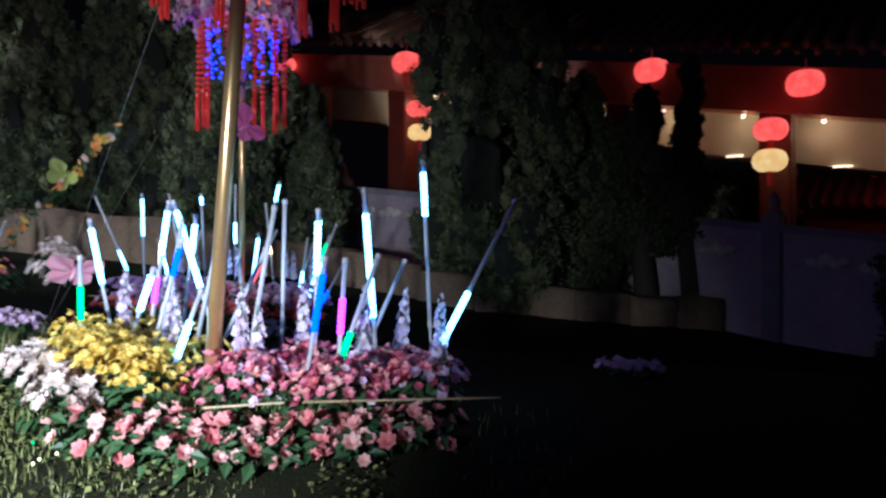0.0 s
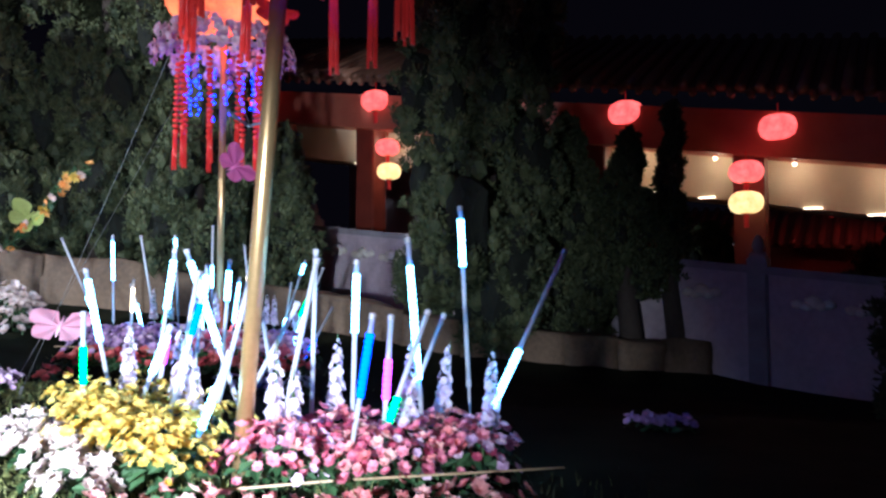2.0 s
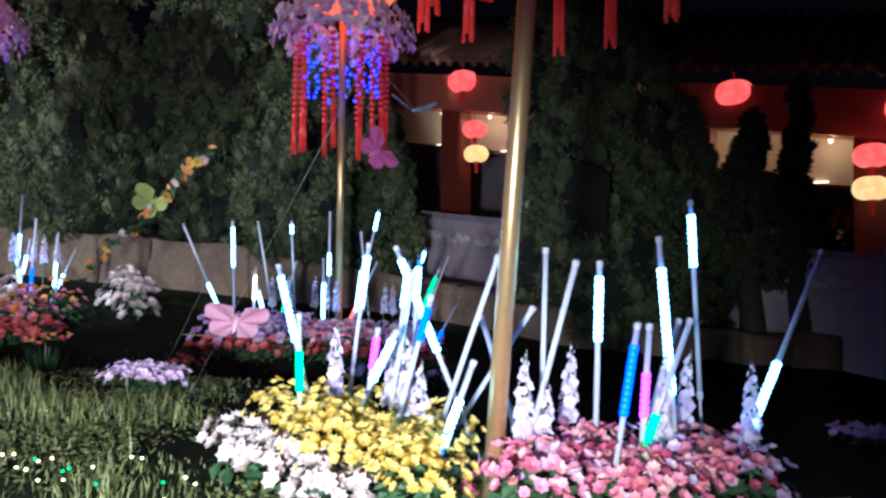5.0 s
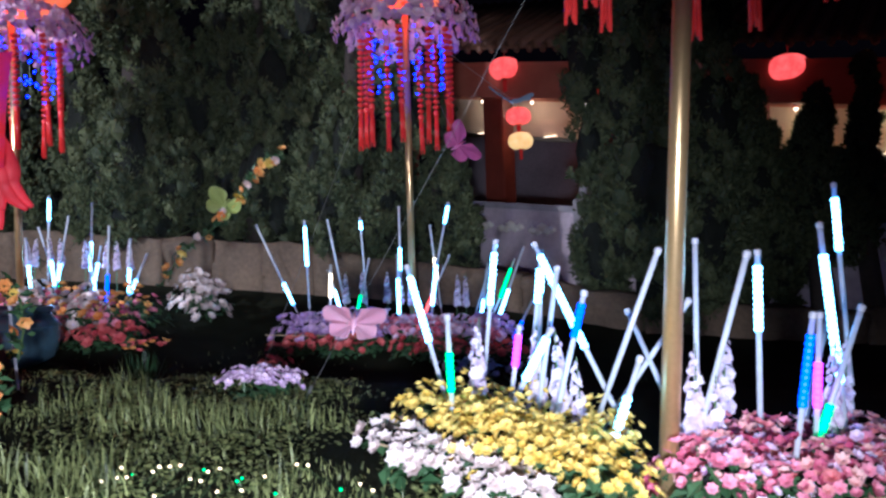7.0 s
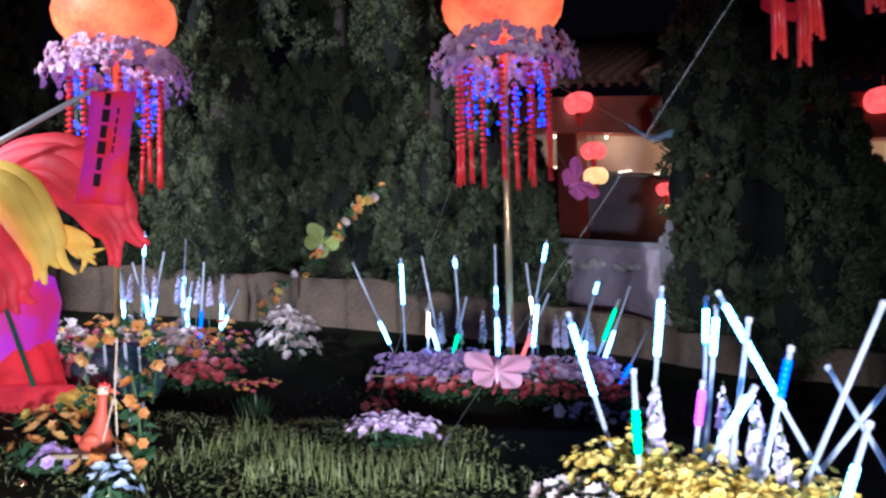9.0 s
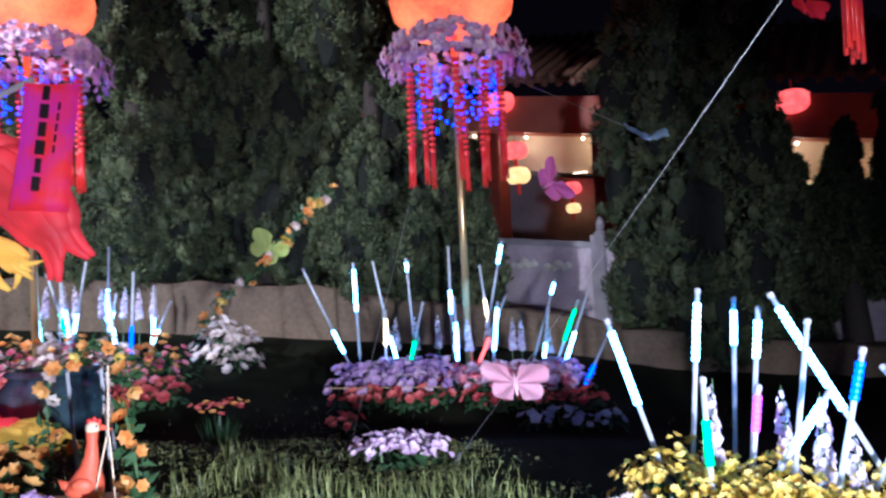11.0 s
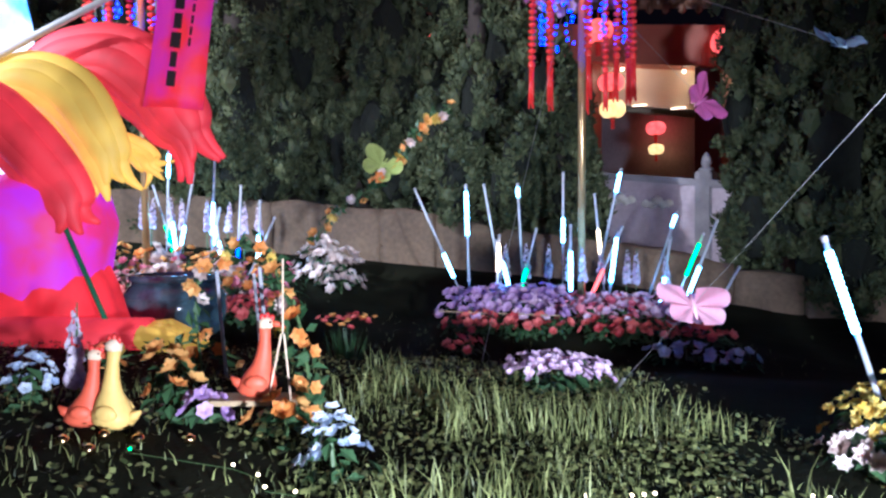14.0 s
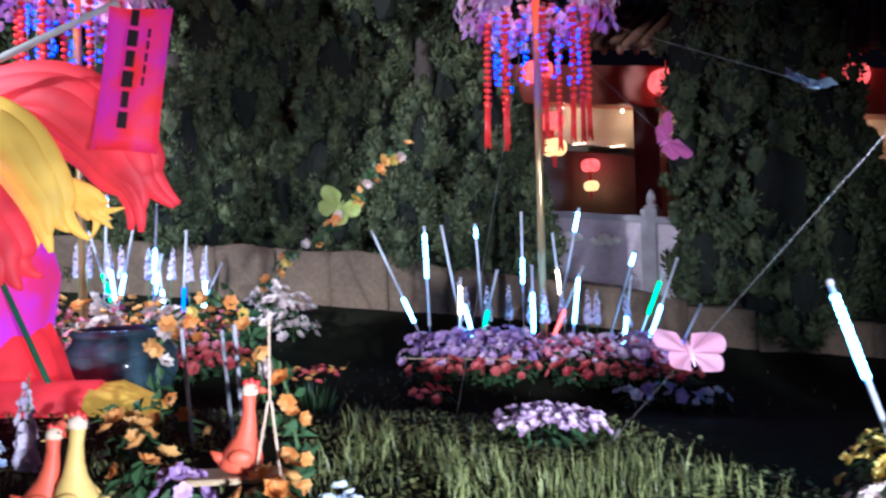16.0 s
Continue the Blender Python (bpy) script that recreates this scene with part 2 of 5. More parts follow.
def grass():
    v, f = [], []
    r = random.Random(5)

    def blade(x, y, h, w, z=None):
        a = r.uniform(0, 6.283)
        lean = r.uniform(0.15, 0.75) * h
        b = a + r.uniform(-0.8, 0.8) + 1.57
        z = ground(x, y) - 0.005
        dx, dy = math.cos(a) * w, math.sin(a) * w
        lx, ly = math.cos(b) * lean, math.sin(b) * lean
        k = len(v)
        v.extend([(x - dx, y - dy, z), (x + dx, y + dy, z), (x + lx * 0.35 - dx * 0.7, y + ly * 0.35 - dy * 0.7, z + h * 0.6), (x + lx * 0.35 + dx * 0.7, y + ly * 0.35 + dy * 0.7, z + h * 0.6), (x + lx, y + ly, z + h)])
        f.extend([(k, k + 1, k + 3, k + 2), (k + 2, k + 3, k + 4)])

    for _ in range(80000):
        x, y = r.uniform(-7.5, 0.6), 2.3 + 6.0 * r.random() ** 1.6
        d = 0.5 + 0.5 * noise.noise(Vector((x * 1.6, y * 1.6, 4.0)))
        # also thinned far back and to the right, to keep unlit ground dark
        if r.random() > d * 2.4 - 0.75 or r.random() < 0.85 * smooth01(4.9, 5.8, y) or r.random() < smooth01(-1.6, 0.2, x) * 0.9:
            continue
        if r.random() < grass_left_out(x, y):
            continue
        blade(x, y, r.uniform(0.02, 0.05) * (0.5 + d), r.uniform(0.0015, 0.003))
    for _ in range(15000):
        x, y = r.uniform(-6.5, -0.4), r.uniform(2.5, 4.9)
        if noise.noise(Vector((x * 2.1, y * 2.1, 9.0))) < 0.12 or r.random() < grass_left_out(x, y):
            continue
        blade(x, y, r.uniform(0.05, 0.16) * (1 - 0.7 * grass_left_out(x, y)), r.uniform(0.002, 0.004))
    # small round weed leaves between the blades
    for _ in range(60000):
        x, y = r.uniform(-7.0, -0.2), 2.5 + 2.9 * r.random()
        d = 0.5 + 0.5 * noise.noise(Vector((x * 2.6, y * 2.6, 14.0)))
        if r.random() > (d - 0.32) * 2.2 or r.random() < grass_left_out(x, y):
            continue
        z = ground(x, y) + r.uniform(0.005, 0.05) * d * 1.4
        a, w, tz = r.uniform(0, 6.283), r.uniform(0.006, 0.014), r.uniform(-0.6, 0.6)
        c, q = math.cos(a) * w, math.sin(a) * w
        k = len(v)
        v.extend([(x + c, y + q, z + tz * w), (x - q, y + c, z + 0.3 * w), (x - c, y - q, z - tz * w), (x + q, y - c, z - 0.3 * w)])
        f.append((k, k + 1, k + 2, k + 3))
    me = bpy.data.meshes.new("grass")
    me.from_pydata(v, [], f)
    me.materials.append(GRASS)
    tagged(new("grass", me), "short uneven lawn grass with longer tufts", "grass", kind="stuff")


grass()


# ---- the covered gallery and its terrace wall ----
SLOPE = 0.17


def gal(u, v, z, slope=SLOPE):
    p = G0 + GU * u + GN * v
    return Vector((p.x, p.y, z + slope * u))


def gal_box(bm, u0, u1, v0, v1, z0, z1, slope=SLOPE):
    q = [bm.verts.new(gal(u, v, z, slope)) for z in (z0, z1) for u, v in ((u0, v0), (u1, v0), (u1, v1), (u0, v1))]
    for a in ((3, 2, 1, 0), (4, 5, 6, 7), (0, 1, 5, 4), (1, 2, 6, 5), (2, 3, 7, 6), (3, 0, 4, 7)):
        bm.faces.new([q[k] for k in a])
    bmesh.ops.recalc_face_normals(bm, faces=bm.faces)
    return bm


def gallery():
    g = thing("covered_gallery", "red columned garden gallery with a tiled roof", "pavilion")
    bm = bmesh.new()
    gal_box(bm, -9, 16, -0.10, 0.10, 3.34, 3.98)
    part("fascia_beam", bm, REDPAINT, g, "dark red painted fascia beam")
    bm = bmesh.new()
    gal_box(bm, -9, 16, -1.15, -0.95, 2.74, 3.42)
    part("lintel", bm, CREAM, g, "cream painted lintel")
    bm = bmesh.new()
    gal_box(bm, -9, 16, -3.6, -3.4, 2.85, 3.4)
    part("back_lintel", bm, CREAM, g)
    bm = bmesh.new()
    gal_box(bm, -9, 16, -3.6, -0.102, 3.42, 3.5)
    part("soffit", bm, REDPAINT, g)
    for u in (-6.5, -4.2, -1.9, 0.42, 2.75, 5.1, 7.3, 9.6, 12.0):
        c = gal(u, -0.30, 0)
        bm = bmesh.new()
        box(bm, (-0.21, -0.21, 0.75 + SLOPE * u), (0.21, 0.21, 3.42 + SLOPE * u), 0.02)
        part("column", bm, BACKLIT_PAINT, g, "square red column in a darker backlit tone", at=Matrix.Translation((c.x, c.y, 0)) @ Matrix.Rotation(math.atan2(GU.y, GU.x), 4, "Z"))
    bm = bmesh.new()
    gal_box(bm, -9, 16, -4.2, 0.9, 0.1, 0.78)
    part("plinth", bm, DARKSTONE, g)
    # roof plane, rows of round tiles and their scalloped ends
    bm = bmesh.new()
    q = [bm.verts.new(gal(u, v, z)) for u, v, z in ((-9, 0.75, 4.16), (16, 0.75, 4.16), (16, -2.0, 5.6), (-9, -2.0, 5.6), (-9, 0.75, 4.08), (16, 0.75, 4.08), (16, -2.0, 5.5), (-9, -2.0, 5.5))]
    for a in ((0, 1, 2, 3), (7, 6, 5, 4), (4, 5, 1, 0), (5, 6, 2, 1), (6, 7, 3, 2), (7, 4, 0, 3)):
        bm.faces.new([q[k] for k in a])
    bmesh.ops.recalc_face_normals(bm, faces=bm.faces)
    roof = part("roof", bm, TILE, g, "dark glazed tiled roof")
    bm = bmesh.new()
    for i in range(100):
        u = -8.9 + i * 0.25
        tube(bm, [gal(u, 0.80, 4.16), gal(u, -0.6, 4.90), gal(u, -2.0, 5.62)], 0.075, 8)
        c = gal(u + 0.125, 0.77, 4.10)
        for k in range(3):
            bmesh.ops.create_icosphere(bm, subdivisions=1, radius=0.06, matrix=Matrix.Translation(c + Vector((0, 0, -0.02 * k))))
    tagged(part("roof_tiling", bm, TILE, roof, "rows of round tiles with scalloped ends", smooth=True), kind="stuff")


gallery()


def far_roof():
    t = thing("far_roof", "dim tiled roof of a building behind the gallery", "roof")
    bm = bmesh.new()
    gal_box(bm, -14, 5, -9.2, -9.0, 1.2, 2.45, 0.05)
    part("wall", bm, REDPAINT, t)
    bm = bmesh.new()
    q = [bm.verts.new(gal(u, v, z, 0.05)) for u, v, z in ((-14, -8.5, 2.5), (5, -8.5, 2.5), (5, -10.5, 3.5), (-14, -10.5, 3.5), (-14, -8.5, 2.42), (5, -8.5, 2.42), (5, -10.5, 3.4), (-14, -10.5, 3.4))]
    for a in ((0, 1, 2, 3), (7, 6, 5, 4), (4, 5, 1, 0), (5, 6, 2, 1), (6, 7, 3, 2), (7, 4, 0, 3)):
        bm.faces.new([q[k] for k in a])
    bmesh.ops.recalc_face_normals(bm, faces=bm.faces)
    roof = part("roof", bm, TILE, t)
    bm = bmesh.new()
    gal_box(bm, 5.02, 15, -9.5, -9.3, 1.2, 5.2, 0.05)
    part("side_wing", bm, PLASTER, t, "plastered side wing behind hanging lanterns")
    bm = bmesh.new()
    for i in range(63):
        u = -13.9 + i * 0.3
        tube(bm, [gal(u, -8.45, 2.5, 0.05), gal(u, -10.5, 3.52, 0.05)], 0.09, 6)
    tagged(part("roof_tiling", bm, TILE, roof, smooth=True), kind="stuff")


far_roof()


def gallery_lamps():
    bm = bmesh.new()
    bmesh.ops.create_icosphere(bm, subdivisions=2, radius=0.032)
    me = mesh_of("bulb", bm, light_source("warm_gallery_bulb", (1.0, 0.80, 0.52), 4), True)
    bm = bmesh.new()
    box(bm, (-0.13, -0.02, -0.012), (0.13, 0.02, 0.012), 0.008)
    tube_me = mesh_of("tube_light", bm, light_source("warm_tube", (1.0, 0.78, 0.48), 3), True)
    turn = Matrix.Rotation(math.atan2(GU.y, GU.x), 4, "Z")
    for c in (-1.9, 0.42, 2.75, 5.1, 7.3):
        for side in (-1, 1):
            p = gal(c + side * 0.55, -0.62, 3.35)
            t = thing("gallery_lamp", "small warm lamp under the gallery beam", "lamp", Matrix.Translation(p), "lamps of the gallery")
            part("bulb", me, None, t)
            bm = bmesh.new()
            lathe(bm, [(0.0, 0.07), (0.04, 0.07), (0.05, 0.02), (0.04, 0.015)], 12)
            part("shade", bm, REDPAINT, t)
            lamp("gallery_lamp_light", "POINT", p - Vector((0, 0, 0.09)), p - Vector((0, 0, 1)), 2.6, (1.0, 0.74, 0.42), 0.06)
            t = thing("tube_lamp", "short warm tube lamp along the lintel foot", "lamp", Matrix.Translation(gal(c + side * 0.75, -0.92, 2.75)) @ turn, "tube lamps of the gallery")
            part("tube", tube_me, None, t)
            bm = bmesh.new()
            box(bm, (-0.15, -0.008, -0.02), (0.15, 0.03, -0.013), 0.002)
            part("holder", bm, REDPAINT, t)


gallery_lamps()


def terrace_wall():
    w = tagged(new("wall_terrace"), "grey plastered terrace wall with pierced parapet", "wall", kind="structure")
    bm = bmesh.new()
    gal_box(bm, -9, 16, 1.85, 2.10, 0.1, 1.70, 0.115)
    part("wall_face", bm, PLASTER, w)
    bm = bmesh.new()
    gal_box(bm, -9, 16, 1.80, 2.15, 1.70, 1.79, 0.115)
    part("coping", bm, STONE, w, "pale stone coping")
    turn = Matrix.Rotation(math.atan2(GU.y, GU.x), 4, "Z")
    for i in range(10):
        u = -6.75 + 2.25 * i
        base = gal(u, 1.975, 1.2, 0.115)
        bm = bmesh.new()
        box(bm, (-0.11, -0.16, -1.1), (0.11, 0.16, 0.70), 0.02)
        part("post", bm, STONE, w, "pale stone post", at=Matrix.Translation(base) @ turn)
        bm = bmesh.new()
        lathe(bm, [(0.0, 0), (0.10, 0), (0.10, 0.04), (0.05, 0.06), (0.07, 0.12), (0.05, 0.20), (0.02, 0.25), (0.0, 0.26)], 12)
        part("finial", bm, STONE, w, "carved stone finial", True, Matrix.Translation(base + Vector((0, 0, 0.70))))
        # solid pale shapes in place of lit cloud-shaped openings
        for du in (0.62, 1.15, 1.68):
            bm = bmesh.new()
            for dx, dz, r in ((-0.16, 0, 0.06), (0, 0.03, 0.08), (0.16, 0, 0.06), (0.07, -0.02, 0.06), (-0.08, -0.02, 0.06)):
                blob(bm, (dx, 0, dz), (r * 1.3, 0.03, r), 0.05, 1)
            part("cloud_opening_inlay", bm, OPENING_PALE, w, "pale inlay standing in for a lit cloud-shaped parapet opening", True, Matrix.Translation(gal(u + du, 2.11, 1.42, 0.115)) @ turn)


terrace_wall()


def red_lantern(s, colour, glow, label, name="hanging_lantern"):
    """A ribbed round paper lantern with caps and a tassel."""
    t = thing(name, label, "lantern", group="lanterns of the gallery")
    bm = bmesh.new()
    n = 24
    prof = [(s * 0.28 + s * 0.72 * math.sin(math.pi * k / 12) ** 0.8, -s * 0.68 * math.cos(math.pi * k / 12)) for k in range(13)]
    lathe(bm, prof, n)
    for q in bm.verts:
        a = math.atan2(q.co.y, q.co.x)
        k = 1 + 0.03 * math.cos(a * 12)
        q.co.x *= k
        q.co.y *= k
    part("shade", bm, glow, t, smooth=True)
    for z in (-s * 0.72, s * 0.66):
        bm = bmesh.new()
        lathe(bm, [(0, z), (s * 0.32, z), (s * 0.32, z + s * 0.08), (0, z + s * 0.08)], 16)
        part("cap", bm, GILT, t)
    bm = bmesh.new()
    tube(bm, [(0, 0, -s * 0.7), (0, 0, -s * 1.0)], [s * 0.12, s * 0.2], 8)
    tube(bm, [(0, 0, -s * 1.0), (0, 0, -s * 1.55)], [s * 0.14, s * 0.16], 8)
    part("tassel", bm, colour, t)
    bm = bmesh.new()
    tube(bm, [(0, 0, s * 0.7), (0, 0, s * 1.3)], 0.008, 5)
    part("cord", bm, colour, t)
    return t


GILT = surface("gilt_cap", (0.45, 0.2, 0.05), (0.6, 0.32, 0.1), 0.4, 10, 0, 0.5)
GLOW_RED = surface("lit_red_paper", (0.62, 0.012, 0.012), (1.0, 0.13, 0.10), 0.6, 5, glow=1.7, fine=25)
GLOW_YELLOW = surface("lit_yellow_paper", (0.75, 0.28, 0.05), (1.0, 0.70, 0.26), 0.6, 6, glow=1.3, fine=25)
GLOW_ORANGE = surface("lit_orange_red_paper", (0.80, 0.025, 0.012), (1.0, 0.24, 0.07), 0.6, 3.5, glow=1.15, fine=30)
LAN_R = red_lantern(0.27, REDCLOTH, GLOW_RED, "glowing red paper lantern under the gallery eaves")
LAN_S = red_lantern(0.22, REDCLOTH, GLOW_RED, "glowing red paper lantern above a yellow one")
LAN_Y = red_lantern(0.22, REDCLOTH, GLOW_YELLOW, "glowing yellow paper lantern below a red one")
LAN_R.matrix_basis = Matrix.Translation((4.98, 10.26, 3.76))
LAN_S.matrix_basis = Matrix.Translation((4.44, 10.13, 3.12))
LAN_Y.matrix_basis = Matrix.Translation((4.40, 10.07, 2.69))
for p in ((3.22, 11.52, 4.23), (1.03, 12.78, 4.50), (-0.69, 14.17, 5.03), (-3.4, 15.9, 5.4), (-5.2, 17.1, 5.6), (6.9, 8.95, 3.4)):
    copy_thing(LAN_R, Matrix.Translation(p))
copy_thing(LAN_S, Matrix.Translation((-0.47, 14.18, 4.16)))
copy_thing(LAN_Y, Matrix.Translation((-0.445, 14.18, 3.71)))
copy_thing(LAN_Y, Matrix.Translation((2.63, 22.7, 3.88)))
copy_thing(LAN_R, Matrix.Translation((2.62, 22.7, 4.48)))
for i in range(5):
    copy_thing(LAN_S, Matrix.Translation((9.0 + 0.55 * i, 15.6 + 0.1 * i, 3.35 + 0.07 * i)))


# ---- conifers ----
def conifer(where, height, radius, seed, lean=0.0, base=0.1, count=7000, tip=0.35, limbs=14, shape=2.4):
    r = random.Random(seed)
    x0, y0 = where
    t = thing("cypress_tree", "dark green bushy cypress tree with uneven clumps", "tree", Matrix.Translation((x0, y0, ground(x0, y0))), "trees behind the beds")
    bm = bmesh.new()
    pts = [(lean * k / 6 * height * 0.3 + 0.05 * math.sin(k * 1.3 + seed), 0.05 * math.cos(k + seed), -0.1 + height * 0.9 * k / 6) for k in range(7)]
    tube(bm, pts, [0.15 * (1 - k / 7.5) + 0.015 for k in range(7)], 9)
    part("trunk", bm, BARK, t, smooth=True)
    lobes = []
    for i in range(limbs * 3):
        h = base + (1 - base) * (i + r.random()) / (limbs * 3)
        a = r.uniform(0, 6.283)
        prof = radius * max(0.0, 1 - h ** shape) ** 0.6 * (0.50 + 0.70 * r.random()) + tip * 0.15
        out = 0.34 if i % 4 == 1 else 0.76
        c = Vector((math.cos(a) * prof * out + lean * h * height * 0.3, math.sin(a) * prof * out, h * height))
        lobes.append((c, r.uniform(0.17, 0.40) * ((0.72 + 0.35 * (1 - h)) if height > 4 else 1.1 - 0.7 * h) * (radius / 1.0) ** 0.6))
        if i % 3 == 0:
            bm = bmesh.new()
            tube(bm, [(lean * h * height * 0.3, 0, max(0, c.z - 0.35)), (c.x * 0.5, c.y * 0.5, c.z - 0.15), c], [0.035, 0.025, 0.01], 5)
            part("limb", bm, BARK, t)
    for i in range(limbs // 2 if height > 6 else 0):
        a = r.uniform(0, 6.283)
        lobes.append((Vector((math.cos(a) * radius * 0.62, math.sin(a) * radius * 0.62, base * height + r.uniform(0.32, 0.75))), r.uniform(0.18, 0.30)))
    core = bmesh.new()
    points, normals, centres, radii = [], [], [], []
    gen = np.random.default_rng(seed)
    tufts = 26
    per = max(8, int(count * 1.5) // (len(lobes) * tufts))
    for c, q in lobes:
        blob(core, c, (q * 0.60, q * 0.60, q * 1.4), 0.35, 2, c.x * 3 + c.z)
        for _ in range(tufts):
            d = Vector((r.gauss(0, 1), r.gauss(0, 1), r.gauss(0, 1))).normalized()
            k = q * (0.82 + 0.30 * noise.noise(d * 2.2 + c))
            o = c + Vector((d.x * k, d.y * k, d.z * k * 2.1 + 0.1 * q))
            rad = q * r.uniform(0.17, 0.40)
            centres.append(o)
            radii.append(rad)
            n = gen.normal(size=(per, 3)) * (1, 1, 0.9) + np.array(d) * 0.8 + (0, 0, 0.35)
            n /= np.linalg.norm(n, axis=1)[:, None]
            points.append(np.array(o) + n * (1, 1, 1.35) * rad * gen.uniform(0.72, 1.0, (per, 1)))
            normals.append(n)
    ico = bmesh.new()
    bmesh.ops.create_icosphere(ico, subdivisions=1, radius=0.84)
    ico.verts.index_update()
    iv, jf = np.array([q.co[:] for q in ico.verts]), np.array([[q.index for q in p.verts] for p in ico.faces])
    ico.free()
    lump_v = (np.array(centres)[:, None, :] + iv[None] * (np.array(radii)[:, None, None] * (1, 1, 1.4)) * gen.uniform(0.75, 1.1, (len(centres), len(iv), 1))).reshape(-1, 3)
    lump_f = (jf[None] + (np.arange(len(centres)) * len(iv))[:, None, None]).reshape(-1, 3)
    part("crown_shade_core", core, CROWN_SHADE, t, "near-black core standing for shade inside the crown")
    p, n = np.concatenate(points), np.concatenate(normals)
    m = len(p)
    # sprays stand off the clump, leaning outwards and up
    g = n * 0.62 + (0, 0, 0.55) + gen.normal(size=(m, 3)) * 0.38
    g /= np.linalg.norm(g, axis=1)[:, None] + 1e-6
    side = np.cross(g, n + gen.normal(size=(m, 3)) * 0.5)
    side *= gen.uniform(0.009, 0.018, (m, 1)) / (np.linalg.norm(side, axis=1)[:, None] + 1e-6)
    g = g * gen.uniform(0.045, 0.095, (m, 1))
    v = np.stack([p, p + g * 0.5 + side, p + g, p + g * 0.5 - side], 1).reshape(-1, 3)
    me = bpy.data.meshes.new("crown")
    me.from_pydata(v.tolist() + lump_v.tolist(), [], np.arange(4 * m).reshape(-1, 4).tolist() + (lump_f + 4 * m).tolist())
    me.materials.append(CONIFER)
    part("crown", me, None, t)
    return t


conifer((-7.4, 10.6), 7.6, 1.0, 1, base=0.02, count=89505, limbs=27)
conifer((-5.75, 10.2), 7.8, 0.95, 2, base=0.07, count=96390, limbs=27)
conifer((-4.3, 10.6), 7.6, 0.82, 3, base=0.08, count=89505, limbs=27)
conifer((-2.95, 10.1), 7.4, 0.92, 4, base=0.06, count=96390, limbs=27)
conifer((-1.85, 10.3), 2.4, 0.5, 5, base=0.05, count=20400)
conifer((0.72, 9.3), 7.0, 1.05, 6, base=0.07, count=82620, limbs=25)
conifer((1.8, 9.6), 2.7, 0.7, 11, base=0.12, count=28050, shape=1.3)
conifer((2.45, 9.2), 2.6, 0.5, 7, base=0.3, count=17850, shape=1.3)
conifer((3.04, 9.2), 3.1, 0.26, 8, base=0.3, count=12750, shape=1.2)
conifer((-9.4, 10.0), 7.0, 1.3, 9, base=0.02, count=30600)
conifer((6.4, 15.6), 1.9, 1.3, 12, base=0.02, count=12750)
conifer((9.6, 14.0), 2.0, 1.4, 13, base=0.02, count=12750)
conifer((4.55, 6.4), 1.6, 0.62, 10, base=0.05, count=22950, tip=0.8)


# ---- poles with lantern, garland, blue lights and bead tassels ----
def blossom(n, rings, radius, cup, width=0.8, name="blossom", material=None):
    """A small flower: rings of petals about its heart."""
    bm = bmesh.new()
    heart = bm.verts.new((0, 0, 0))
    for k in range(rings):
        rr = radius * (1 - 0.35 * k)
        for i in range(n):
            a = 2 * math.pi * (i + 0.5 * k) / n
            d = Vector((math.cos(a), math.sin(a), 0))
            s = Vector((-d.y, d.x, 0)) * rr * width * math.pi / n
            c = cup + 0.5 * k
            q = [heart] + [bm.verts.new(p) for p in (d * rr * 0.55 + s + Vector((0, 0, rr * c * 0.5)), d * rr + Vector((0, 0, rr * c * (0.7 + 0.2 * (i % 2)))), d * rr * 0.55 - s + Vector((0, 0, rr * c * 0.5)))]
            bm.faces.new(q)
    return mesh_of(name, bm, material)


def scatter_mesh(name, mesh_list, spots, material):
    """Joins many small flowers into one mesh. Spots: place, normal, size."""
    v, f = [], []
    src = [([q.co.copy() for q in m.vertices], [tuple(p.vertices) for p in m.polygons]) for m in mesh_list]
    for i, (p, nrm, s) in enumerate(spots):
        vs, fs = src[i % len(src)]
        rot = Vector(nrm).to_track_quat("Z", "Y").to_matrix() @ Matrix.Rotation(i * 2.4, 3, "Z")
        k = len(v)
        v.extend([tuple(Vector(p) + rot @ (q * s)) for q in vs])
        f.extend([tuple(k + j for j in q) for q in fs])
    me = bpy.data.meshes.new(name)
    me.from_pydata(v, [], f)
    me.materials.append(material)
    return me


def isl(name, low, high):
    return surface(name, low, high, 0.55, 14, 0, 0, "island", through_light=0.25)


GARLAND = isl("garland_petals", (0.56, 0.32, 0.58), (0.94, 0.70, 0.80))
BASIC = blossom(5, 2, 1.0, 0.35, 0.95, "flower_head", MAUVE)


